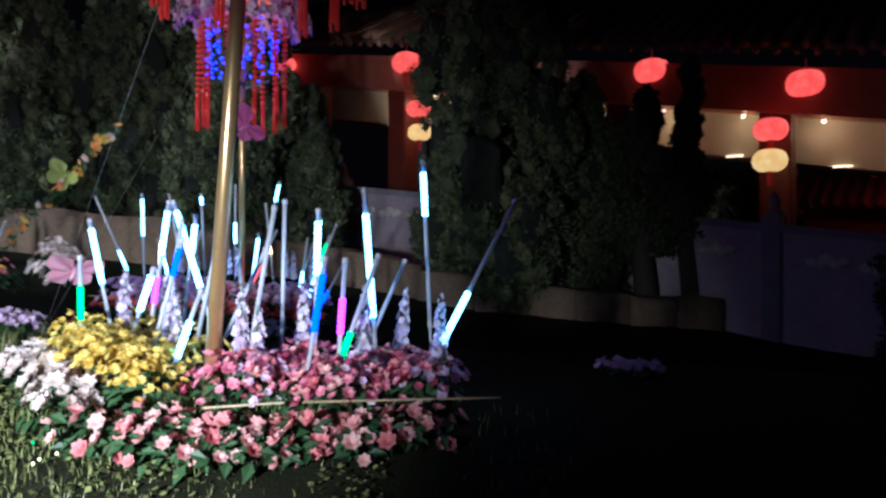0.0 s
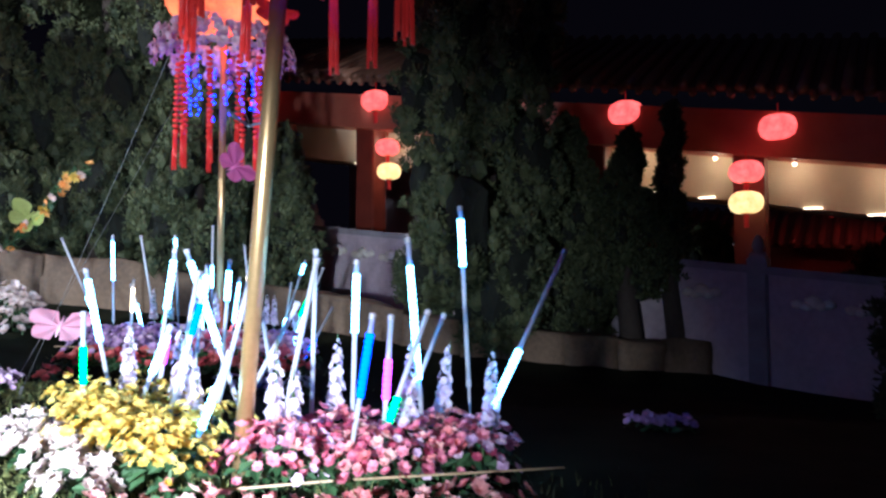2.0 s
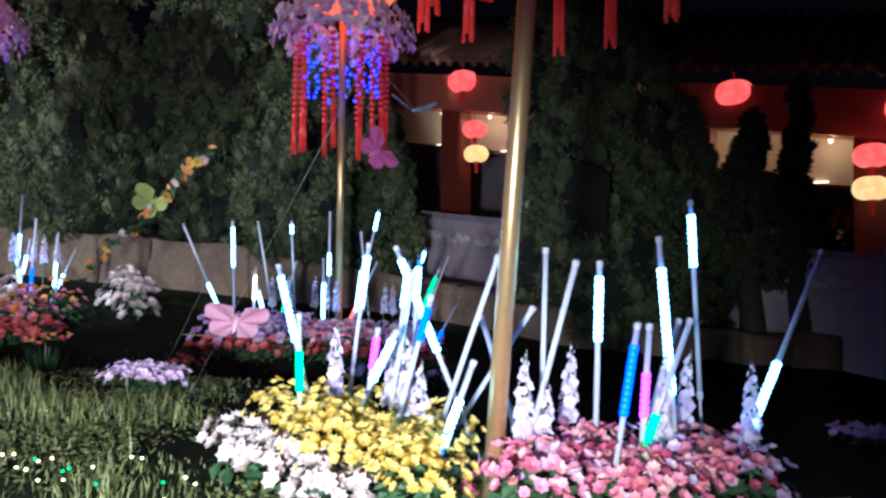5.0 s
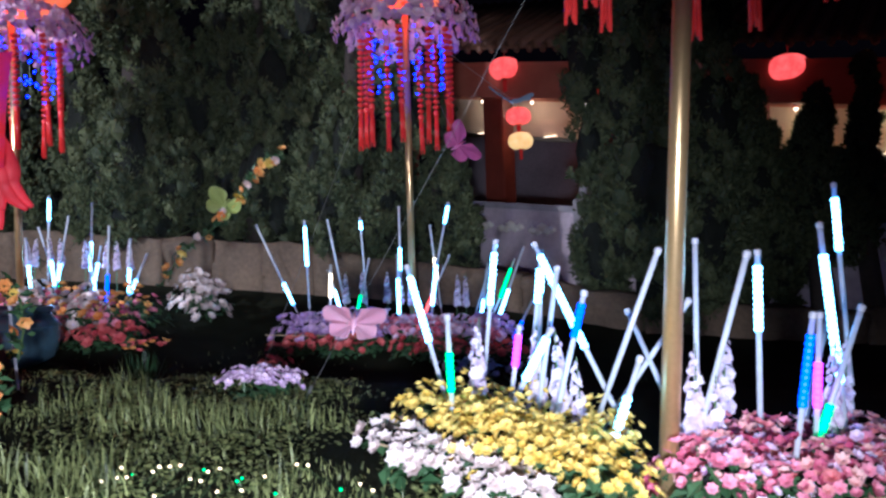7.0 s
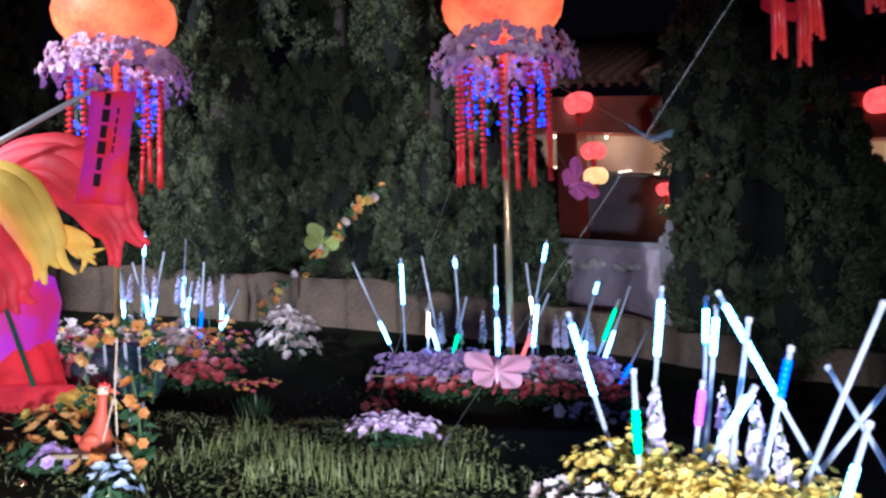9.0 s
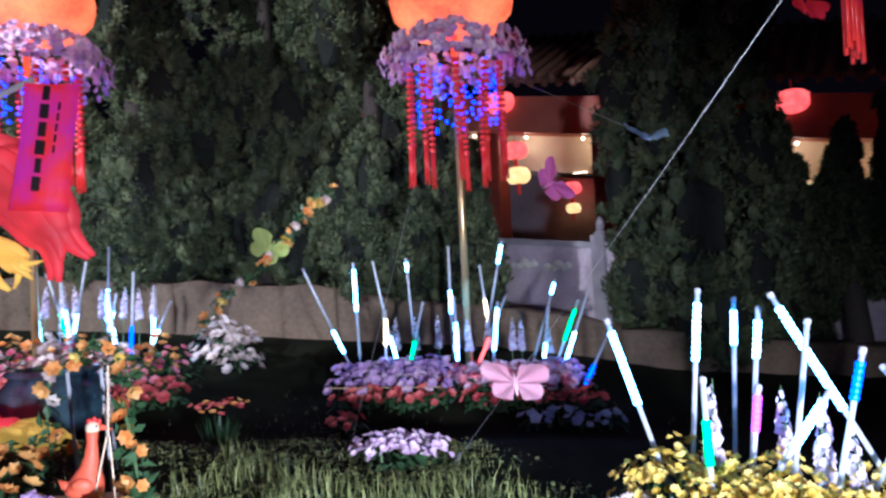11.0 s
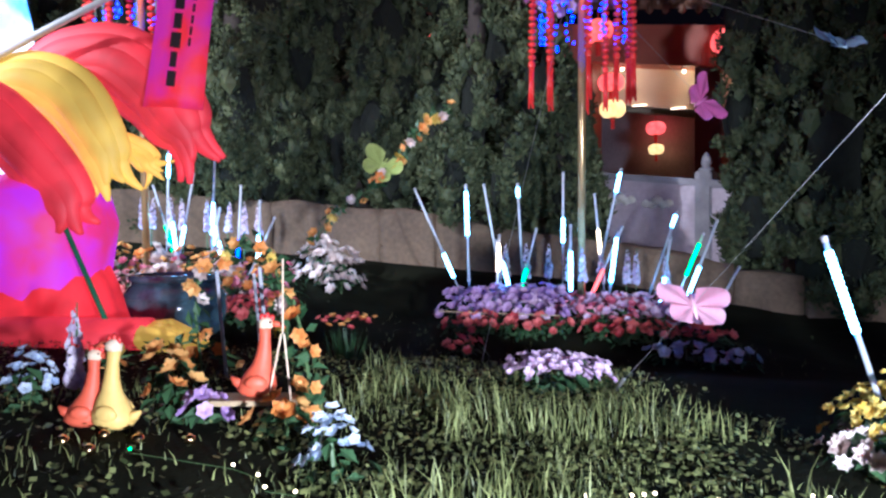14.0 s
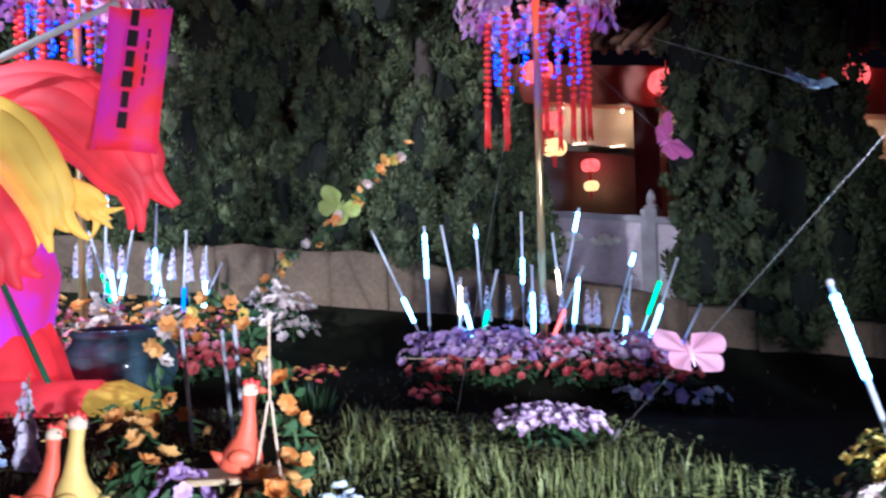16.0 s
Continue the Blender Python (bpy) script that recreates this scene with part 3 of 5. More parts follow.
def pole_lantern(base, top, tassel_z, seed, globe=True):
    r = random.Random(seed)
    b = Vector(base)
    d = Vector(top) - b
    t = thing("pole_lantern", "gilded pole with red lantern, lilac garland and bead tassels", "pole lantern", Matrix.Translation(b), "pole lanterns on the lawn")
    axis = lambda z: d * ((z - b.z) / d.z)
    bm = bmesh.new()
    tube(bm, [Vector((0, 0, -0.1)), d], 0.033, 16)
    part("pole", bm, BRASS, t, "brass-coloured steel pole", True)
    gz = tassel_z + 1.30
    c = axis(gz)
    bm = bmesh.new()
    lathe(bm, [(0.14, 0.0), (0.40, 0.06), (0.54, 0.22), (0.57, 0.36), (0.54, 0.50), (0.40, 0.66), (0.14, 0.72)], 48, c + Vector((0, 0, 0.14)))
    for q in bm.verts:
        o = q.co - c
        a = math.atan2(o.y, o.x)
        k = 1 + 0.018 * math.cos(a * 24)
        q.co.x, q.co.y = c.x + o.x * k, c.y + o.y * k
    part("lantern_globe", bm, GLOW_ORANGE, t, "glowing red ribbed lantern globe", True)
    spots = []
    for i in range(420):
        a, e, rr = r.uniform(0, 6.283), r.uniform(-1, 1), r.uniform(0.42, 0.70)
        droop = 0.16 * ((rr - 0.42) / 0.28) ** 2
        p = c + Vector((math.cos(a) * rr, math.sin(a) * rr, e * 0.13 - droop + 0.04))
        spots.append((p, Vector((math.cos(a), math.sin(a), r.uniform(-0.5, 0.9))), r.uniform(0.035, 0.06)))
    tagged(part("garland", scatter_mesh("garland", [BASIC], spots, GARLAND), None, t), "ring of lilac and pink cloth flowers", kind="stuff")
    bm = bmesh.new()
    for i in range(120):
        a = 6.283 * (i % 15) / 15 + r.uniform(-0.1, 0.1)
        p = c + Vector((math.cos(a) * 0.36, math.sin(a) * 0.36, -0.12 - 0.55 * r.random()))
        bmesh.ops.create_icosphere(bm, subdivisions=1, radius=0.015, matrix=Matrix.Translation(p))
    tagged(part("light_curtain", bm, LED_BLUE, t, "curtain of small blue lights"), kind="stuff")
    bm = bmesh.new()
    for i in range(15):
        a = 6.283 * i / 15
        tube(bm, [c + Vector((math.cos(a) * 0.36, math.sin(a) * 0.36, -0.05)), c + Vector((math.cos(a) * 0.36, math.sin(a) * 0.36, -0.68))], 0.003, 4)
    tagged(part("curtain_wire", bm, STEM, t), kind="stuff")
    bm = bmesh.new()
    z = 0.0
    while z < 0.62:
        lathe(bm, [(0.008, -z), (0.032, -z - 0.012), (0.032, -z - 0.030), (0.008, -z - 0.044)], 10)
        z += 0.056
    lathe(bm, [(0.02, -z), (0.03, -z - 0.02), (0.024, -z - 0.05)], 8)
    for i in range(7):
        a = 6.283 * i / 7
        tube(bm, [(math.cos(a) * 0.014, math.sin(a) * 0.014, -z - 0.04), (math.cos(a) * 0.018, math.sin(a) * 0.018, -z - 0.40 + 0.02 * (i % 3))], 0.008, 4)
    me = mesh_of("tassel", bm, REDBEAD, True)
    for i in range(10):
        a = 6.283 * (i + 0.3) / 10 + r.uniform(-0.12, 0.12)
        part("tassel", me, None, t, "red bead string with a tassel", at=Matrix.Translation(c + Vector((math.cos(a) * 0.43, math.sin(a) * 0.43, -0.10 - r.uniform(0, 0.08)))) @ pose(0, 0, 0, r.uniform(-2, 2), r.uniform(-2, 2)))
    return t


pole_lantern((-0.99, 3.13, 0.78), (-0.77, 3.16, 3.9), 2.44, 1)
pole_lantern((-2.10, 7.78, 0.85), (-2.08, 7.78, 4.6), 2.66, 2)
pole_lantern((-5.88, 7.75, 0.95), (-5.90, 7.75, 4.65), 2.74, 3)


# ---- flashing light sticks ----
def light_stick(bx, by, tx, ty, tz, lit, colour, group, thick=1.0, start=0.05):
    """A plastic tube on a stake with a strip of lights; lit: the share of the tube that shines."""
    z0 = ground(bx, by)
    a, b = Vector((bx, by, z0)), Vector((tx, ty, tz))
    d = b - a
    full = d.length
    t = thing("light_stick", "clear plastic light stick with shining diode strip", "light stick", Matrix.Translation(a) @ d.to_track_quat("Z", "Y").to_matrix().to_4x4(), group)
    low = max(0.12, full - 0.78)
    bm = bmesh.new()
    tube(bm, [(0, 0, -0.08), (0, 0, low)], 0.006, 6)
    part("stake", bm, STAKE, t)
    bm = bmesh.new()
    tube(bm, [(0, 0, low), (0, 0, full)], 0.0102 * thick, 10)
    part("tube", bm, PLASTIC, t, "clear plastic tube", True)
    bm = bmesh.new()
    lathe(bm, [(0, full), (0.013 * thick, full), (0.013 * thick, full + 0.02), (0, full + 0.026)], 10)
    part("cap", bm, STAKE, t)
    bm = bmesh.new()
    lathe(bm, [(0, low - 0.03), (0.013 * thick, low - 0.03), (0.013 * thick, low), (0, low)], 10)
    part("socket", bm, STAKE, t)
    if lit > 0:
        bm = bmesh.new()
        z1 = full - (full - low) * start
        z0 = z1 - (full - low) * lit
        n = max(2, int((z1 - z0) / 0.022))
        prof = [(0.001, z1)]
        for i in range(n):
            z = z1 - (i + 0.5) * 0.022
            prof += [(0.0125 * thick, z + 0.010), (0.0155 * thick, z + 0.005), (0.0155 * thick, z - 0.005), (0.0125 * thick, z - 0.010)]
        lathe(bm, prof + [(0.001, z0)], 8)
        # recess rings take the painted halo colour
        if colour is LED_WHITE:
            for q in bm.faces:
                q.material_index = 0 if q.calc_center_median().xy.length > 0.0142 * thick * 0.9 else 1
        part("diode_strip", bm, [colour, LED_HALO], t, "shining diode strip")
    return t


STICKS_NEAR = [
    (-0.28, 3.29, -0.35, 3.32, 1.75, 0.62, LED_WHITE, 0.12),
    (-0.05, 3.7, -0.1, 3.71, 1.92, 0.3, LED_WHITE, 0.05),
    (-0.15, 3.26, 0.33, 3.48, 1.71, 0.35, LED_WHITE, 0.6),
    (-0.58, 3.35, -0.56, 3.36, 1.66, 0.35, LED_WHITE, 0.05),
    (-0.97, 3.44, -1.33, 3.7, 1.72, 0.55, LED_WHITE, 0.05),
    (-1.2, 3.52, -0.95, 3.26, 1.68, 0, LED_WHITE, 0.05),
    (-1.58, 3.99, -1.48, 4.03, 1.74, 0.35, LED_WHITE, 0.05),
    (-1.68, 3.87, -1.88, 3.98, 1.64, 0.5, LED_WHITE, 0.05),
    (-0.46, 3.2, -0.42, 3.2, 1.44, 0.35, LED_VIOLET, 0.3),
    (-0.45, 3.4, -0.19, 3.6, 1.43, 0, LED_WHITE, 0.05),
    (-0.76, 3.5, -0.74, 3.5, 1.71, 0, LED_WHITE, 0.05),
    (-1.16, 3.67, -0.81, 3.4, 1.49, 0, LED_WHITE, 0.05),
]
STICKS_NEAR_MORE = [
    (-0.81, 3.2, -0.98, 3.6, 1.44, 0.0, LED_WHITE, 0.05),
    (-1.69, 3.5, -1.7, 3.5, 1.45, 0.4, LED_GREEN, 0.3),
    (-1.56, 3.61, -1.32, 3.4, 1.4, 0.45, LED_WHITE, 0.05),
    (-1.38, 3.9, -1.29, 3.9, 1.66, 0.25, LED_WHITE, 0.05),
    (-1.3, 4.2, -1.25, 4.2, 1.69, 0.25, LED_WHITE, 0.05),
    (-1.48, 3.7, -1.41, 3.7, 1.38, 0.4, LED_VIOLET, 0.05),
    (-1.38, 3.6, -1.26, 3.6, 1.62, 0, LED_WHITE, 0.05),
    (-1.36, 3.4, -1.19, 3.4, 1.53, 0.25, LED_CYAN, 0.05),
    (-1.2, 3.2, -1.04, 3.2, 1.31, 0.55, LED_WHITE, 0.35),
    (-0.51, 3.2, -0.28, 3.2, 1.46, 0.3, LED_GREEN, 0.6),
    (-0.59, 3.1, -0.49, 3.1, 1.45, 0.5, LED_CYAN, 0.1),
    (-0.88, 3.27, -0.7, 3.1, 1.66, 0, LED_WHITE, 0.05),
]
STICKS_MIDDLE = [
    (-3.04, 7.6, -3.53, 7.6, 2.02, 0.3, LED_WHITE, 0.75),
    (-3.07, 7.7, -3.1, 7.7, 2.05, 0.5, LED_WHITE, 0.05),
    (-2.72, 8.0, -2.93, 8.0, 2.07, 0, LED_WHITE, 0),
    (-2.86, 7.5, -2.83, 7.5, 1.62, 0.4, LED_WARM, 0.1),
    (-2.56, 8.1, -2.62, 8.1, 2.08, 0.12, LED_WHITE, 0.02),
    (-2.7, 7.7, -2.5, 7.7, 1.67, 0.3, LED_GREEN, 0.5),
    (-2.23, 8.0, -2.22, 8.0, 2.17, 0.3, LED_WHITE, 0.5),
    (-2.22, 7.6, -2.22, 7.6, 1.7, 0.5, LED_WHITE, 0.3),
    (-1.80, 8.1, -1.92, 8.1, 1.98, 0.3, LED_WARM, 0.4),
    (-2.03, 7.9, -1.73, 7.9, 2.19, 0.25, LED_WHITE, 0.02),
    (-2.12, 7.8, -1.74, 7.8, 1.68, 0.5, LED_RED, 0.5),
    (-1.95, 7.5, -1.85, 7.5, 1.64, 0.6, LED_WHITE, 0.05),
]
STICKS_MIDDLE_MORE = [
    (-1.6, 7.8, -1.27, 7.8, 1.81, 0.15, LED_WHITE, 0.02),
    (-1.49, 7.6, -1.38, 7.6, 1.59, 0.4, LED_WHITE, 0.5),
    (-1.47, 7.5, -1.14, 7.5, 1.62, 0.4, LED_GREEN, 0.1),
    (-1.41, 7.4, -1.06, 7.4, 1.73, 0.5, LED_WHITE, 0.5),
    (-1.26, 7.2, -0.96, 7.2, 1.36, 0.35, LED_CYAN, 0.6),
    (-2.67, 7.5, -2.85, 7.5, 1.58, 0.6, LED_WHITE, 0.3),
]
STICKS_FAR = [
    (-5.93, 8.3, -5.88, 8.3, 2.43, 0.3, LED_WHITE, 0.02),
    (-5.86, 8.5, -6.11, 8.5, 2.12, 0.35, LED_GREEN, 0.5),
    (-5.79, 8.1, -5.58, 8.1, 2.2, 0.25, LED_WHITE, 0.6),
    (-5.54, 8.4, -5.48, 8.4, 2.35, 0.4, LED_WHITE, 0.5),
    (-5.18, 8.0, -5.12, 8.0, 2.08, 0.35, LED_CYAN, 0.6),
    (-6.08, 8.3, -6.14, 8.3, 2.0, 0.4, LED_WHITE, 0.4),
    (-5.2, 8.4, -4.92, 8.4, 1.8, 0.3, LED_WHITE, 0.5),
    (-5.63, 8.6, -5.5, 8.6, 1.9, 0.4, LED_WHITE, 0.3),
    (-5.05, 8.2, -5.0, 8.2, 1.95, 0.35, LED_WHITE, 0.4),
    (-5.35, 8.2, -5.42, 8.2, 1.92, 0.3, LED_WHITE, 0.5),
    (-5.75, 8.2, -5.85, 8.2, 1.98, 0.4, LED_WHITE, 0.3),
]
for rows, group in ((STICKS_NEAR + STICKS_NEAR_MORE, "light sticks of the near bed"), (STICKS_MIDDLE + STICKS_MIDDLE_MORE, "light sticks of the middle bed"), (STICKS_FAR, "light sticks of the far bed")):
    for bx, by, tx, ty, tz, lit, colour, start in rows:
        light_stick(bx, by, tx, ty, tz, lit, colour, group, 1.0 if by < 5 else 1.1, start)


# ---- flowering plants ----
def leaf_mesh(name, length, width, material=LEAF):
    bm = bmesh.new()
    q = [bm.verts.new(p) for p in ((0, 0, 0), (width, length * 0.45, length * 0.12), (0, length, -length * 0.05), (-width, length * 0.45, length * 0.12), (0, length * 0.5, 0))]
    for a in ((0, 1, 4), (1, 2, 4), (2, 3, 4), (3, 0, 4)):
        bm.faces.new([q[k] for k in a])
    return mesh_of(name, bm, material)


LEAF_SHORT = leaf_mesh("leaf", 1.0, 0.28)


def head(name, material, petals, rings, cup, width=0.9):
    return [blossom(petals, rings, 1.0, cup + 0.12 * k, width, name, material) for k in range(2)]


def plant(name, label, heads, count, size, spread, height, seed, group, leaves=40, flat=0.5):
    """A bushy potted flower: a mound of leaves with single flower heads on it."""
    r = random.Random(seed)
    t = thing(name, label, "flower", group=group)
    spots = []
    for i in range(leaves):
        a, k = r.uniform(0, 6.283), r.random() ** 0.5
        spots.append((Vector((math.cos(a) * spread * k * 0.95, math.sin(a) * spread * k * 0.95, height * (0.1 + 0.75 * r.random() * (1 - 0.5 * k)))), Vector((math.cos(a) * 0.6, math.sin(a) * 0.6, 0.7)), r.uniform(0.05, 0.09)))
    part("foliage", scatter_mesh("foliage", [LEAF_SHORT], spots, LEAF), None, t, "dark green leaves")
    bm = bmesh.new()
    tube(bm, [(0, 0, -0.04), (0.004, 0, height * 0.6)], [0.012, 0.006], 6)
    part("stem", bm, STEM, t)
    for i in range(count):
        k = ((i + 0.5) / count) ** 0.5
        a = i * 2.39996 + r.uniform(-0.3, 0.3)
        z = height * (1 - flat * k * k) + r.uniform(-0.2, 0.14) * height
        n = Vector((math.cos(a) * k * 0.9, math.sin(a) * k * 0.9, 0.75)) + Vector((r.uniform(-.6, .6), r.uniform(-.6, .6), 0))
        s = size * r.uniform(0.7, 1.2)
        m = Matrix.Translation((math.cos(a) * spread * k, math.sin(a) * spread * k, z)) @ n.to_track_quat("Z", "Y").to_matrix().to_4x4() @ Matrix.Rotation(r.uniform(0, 6), 4, "Z") @ Matrix.Diagonal((s, s, s, 1))
        part("blossom", heads[i % 2], None, t, at=m)
    return t


H_YELLOW = head("blossom", YELLOW, 8, 3, 0.55)
H_WHITE = head("blossom", WHITE, 7, 3, 0.55)
H_PINK = head("blossom", PINK, 7, 3, 0.6, 1.1)
H_ROSE = head("blossom", ROSE, 7, 3, 0.5, 1.1)
H_LILAC = head("blossom", LILAC, 6, 3, 0.45, 1.1)
H_MAUVE = head("blossom", MAUVE, 6, 3, 0.45, 1.1)
H_CORAL = head("blossom", CORAL, 6, 3, 0.5, 1.1)
H_ORANGE = head("blossom", ORANGE, 6, 2, 0.5)
H_BLUE = head("blossom", SKYBLUE, 5, 2, 0.5)


def bed(makers, spots, seed):
    """Sets plants down: the first of each kind is built, the rest are copies."""
    r = random.Random(seed)
    for i, (x, y) in enumerate(spots):
        s = makers[i % len(makers)]
        m = Matrix.Translation((x, y, ground(x, y) - 0.01)) @ pose(0, 0, 0, r.uniform(-6, 6), r.uniform(-6, 6), r.uniform(0, 360))
        if s.get("placed"):
            copy_thing(s, m)
        else:
            s["placed"] = 1
            s.matrix_basis = m


def strip(a, b, n, wide, seed, bow=0.0):
    """n loose spots along a line, bowed towards the path."""
    r = random.Random(seed)
    out = []
    for i in range(n):
        k = (i + 0.5) / n
        out.append((a[0] + (b[0] - a[0]) * k + r.uniform(-wide, wide) * 0.6, a[1] + (b[1] - a[1]) * k - bow * 4 * k * (1 - k) + r.uniform(-wide, wide)))
    return out


# near bed
NEAR = "flowers of the near bed"
y1 = plant("yellow_chrysanthemum", "bushy yellow chrysanthemum in full bloom", H_YELLOW, 52, 0.023, 0.17, 0.27, 1, NEAR)
y2 = plant("yellow_chrysanthemum", "bushy yellow chrysanthemum in full bloom", H_YELLOW, 44, 0.022, 0.15, 0.24, 2, NEAR)
bed([y1, y2], strip((-1.80, 3.62), (-1.14, 3.08), 9, 0.05, 1) + strip((-1.66, 3.38), (-1.16, 2.98), 6, 0.04, 2) + strip((-1.62, 3.75), (-1.05, 3.36), 4, 0.05, 3) + [(-1.80, 3.82), (-1.62, 3.95)], 1)
w1 = plant("white_daisy_bush", "low bush of creamy white artificial flowers", H_WHITE, 20, 0.034, 0.15, 0.15, 3, NEAR, 30)
bed([w1], strip((-1.86, 3.42), (-1.42, 2.93), 7, 0.05, 4) + [(-1.93, 3.58)], 2)
p1 = plant("rose_bush", "low bush of pink and rose artificial flowers", H_ROSE, 40, 0.027, 0.16, 0.23, 4, NEAR, 36)
p2 = plant("rose_bush", "low bush of pale pink artificial flowers", H_PINK, 36, 0.026, 0.15, 0.24, 5, NEAR, 36)
p3 = plant("lilac_bush", "low bush of lilac pink artificial flowers", H_LILAC, 36, 0.024, 0.15, 0.25, 6, NEAR, 36)
bed([p1, p2, p1, p3], strip((-0.95, 3.06), (-0.04, 3.26), 12, 0.05, 5, 0.04) + strip((-0.75, 3.32), (0.0, 3.42), 7, 0.06, 6), 3)
f1 = plant("pink_rose_plant", "low trailing plant with single coral pink roses", H_PINK, 8, 0.036, 0.15, 0.13, 7, NEAR, 34, 0.8)
f2 = plant("pink_rose_plant", "low trailing plant with single coral pink roses", H_PINK, 10, 0.032, 0.16, 0.14, 8, NEAR, 34, 0.9)
bed([f1, f2], strip((-1.42, 2.86), (0.02, 2.98), 15, 0.03, 7, 0.14) + strip((-1.2, 2.84), (-0.05, 2.92), 7, 0.03, 8, 0.02), 4)


def spire(seed, height, label):
    """A tall spike of small florets, thinning to the tip."""
    r = random.Random(seed)
    t = thing("delphinium", label, "flower", group="spires of the beds")
    bm = bmesh.new()
    tube(bm, [(0, 0, -0.05), (0.005, 0, height * 0.6), (0.01, 0.004, height)], [0.006, 0.005, 0.002], 6)
    part("stem", bm, STEM, t)
    z, i = height * 0.42, 0
    while z < height * 0.97:
        k = (z - height * 0.42) / (height * 0.58)
        rad = 0.026 * (1 - 0.8 * k) * r.uniform(0.35, 1.3)
        a = i * 2.39996
        d = Vector((math.cos(a), math.sin(a), 0.25))
        s = 0.031 * (1 - 0.66 * k) * (0.65 + 0.6 * r.random())
        m = Matrix.Translation((math.cos(a) * rad, math.sin(a) * rad, z)) @ d.to_track_quat("Z", "Y").to_matrix().to_4x4() @ Matrix.Diagonal((s, s, s, 1))
        part("floret", SPIRE_HEADS[i % 2], None, t, at=m)
        z += height * 0.58 / 40 * r.uniform(0.6, 1.4) * (1 + 0.5 * k)
        i += 1
    return t


SPIRE_HEADS = head("floret", SPIREPETAL, 5, 2, 0.4, 1.1)
SPIRES = [(-1.59, 3.72, 1.43), (-1.28, 3.52, 1.39), (-0.80, 3.2, 1.29), (-0.67, 3.5, 1.37), (-0.36, 3.3, 1.36), (-0.22, 3.5, 1.34), (-0.02, 3.32, 1.32), (-1.34, 3.62, 1.40), (-1.20, 3.42, 1.30), (-0.86, 3.18, 1.37)]
sp = spire(3, 0.52, "lilac delphinium spire of artificial florets")
for i, (x, y, z) in enumerate(SPIRES):
    m = Matrix.Translation((x, y, z - 0.52)) @ pose(0, 0, 0, rng.uniform(-4, 4), rng.uniform(-5, 5), rng.uniform(0, 360))
    if i == 0:
        sp.matrix_basis = m
    else:
        copy_thing(sp, m)
for i in range(9):
    x = -2.75 + 0.17 * i + rng.uniform(-0.05, 0.05)
    copy_thing(sp, Matrix.Translation((x, 7.75 + rng.uniform(-0.1, 0.2), ground(x, 7.75) + 0.16)) @ pose(0, 0, 0, 0, rng.uniform(-5, 5), 40 * i))
for i in range(8):
    x = -6.2 + 0.17 * i + rng.uniform(-0.05, 0.05)
    copy_thing(sp, Matrix.Translation((x, 8.3 + rng.uniform(-0.1, 0.2), ground(x, 8.3) + 0.30)) @ pose(0, 0, 0, 0, rng.uniform(-5, 5), 40 * i))
copy_thing(sp, Matrix.Translation((-4.62, 4.0, 0.92)))


def cane(a, b, rad=0.0045):
    a, b = Vector(a), Vector(b)
    bm = bmesh.new()
    d = b - a
    tube(bm, [a + d * k / 6 for k in range(7)], [rad * (1.15 if k % 2 else 0.95) for k in range(7)], 7)
    return solid("bamboo_cane", bm, CANE, "thin pale bamboo cane edging the flower bed", "cane", group="canes of the near bed")


CANE = surface("bamboo", (0.35, 0.25, 0.13), (0.55, 0.42, 0.25), 0.5, 10, 0.1)
for a, b in (((-0.55, 2.93, 0.90), (0.24, 3.12, 0.88)), ((-1.18, 2.88, 0.80), (-0.45, 2.90, 0.86)), ((-1.02, 2.94, 0.87), (-0.62, 2.92, 0.90)), ((-1.98, 3.46, 0.99), (-1.50, 3.05, 0.95)), ((-1.90, 3.40, 0.93), (-1.45, 2.98, 0.92)), ((-3.33, 7.02, 1.06), (-2.35, 6.98, 1.02))):
    cane(a, b)

# middle bed
MID = "flowers of the middle bed"
m1 = plant("mauve_aster", "dense mauve artificial aster bush", H_MAUVE, 24, 0.045, 0.20, 0.30, 11, MID, 30)
m2 = plant("mauve_aster", "dense lilac artificial aster bush", H_LILAC, 24, 0.045, 0.20, 0.29, 12, MID, 30)
m3 = plant("rose_bush", "dense rose pink artificial bush", H_ROSE, 22, 0.048, 0.20, 0.30, 13, MID, 30)
bed([m1, m1, m2], strip((-3.18, 7.30), (-2.42, 7.18), 7, 0.06, 21) + strip((-3.0, 7.5), (-2.3, 7.45), 5, 0.06, 22), 5)
bed([m3, m2], strip((-2.28, 7.16), (-1.72, 7.12), 6, 0.07, 23) + strip((-1.80, 7.2), (-1.30, 7.25), 4, 0.06, 25), 6)
bed([m1], strip((-1.55, 7.15), (-1.2, 7.3), 3, 0.06, 24), 7)
c1 = plant("coral_begonia", "low coral red artificial begonia", H_CORAL, 10, 0.045, 0.16, 0.15, 14, MID, 40)
bed([c1], strip((-3.24, 7.02), (-2.40, 6.94), 6, 0.06, 26) + strip((-2.2, 6.86), (-1.1, 6.92), 7, 0.09, 27) + [(-3.14, 6.55)], 8)
b1 = plant("pale_blue_lily", "pale blue artificial lily clump", H_BLUE, 7, 0.045, 0.13, 0.15, 15, MID, 20)
bed([b1], [(-1.55, 6.62), (-1.42, 6.45), (-1.74, 6.52), (-1.18, 6.55)], 9)

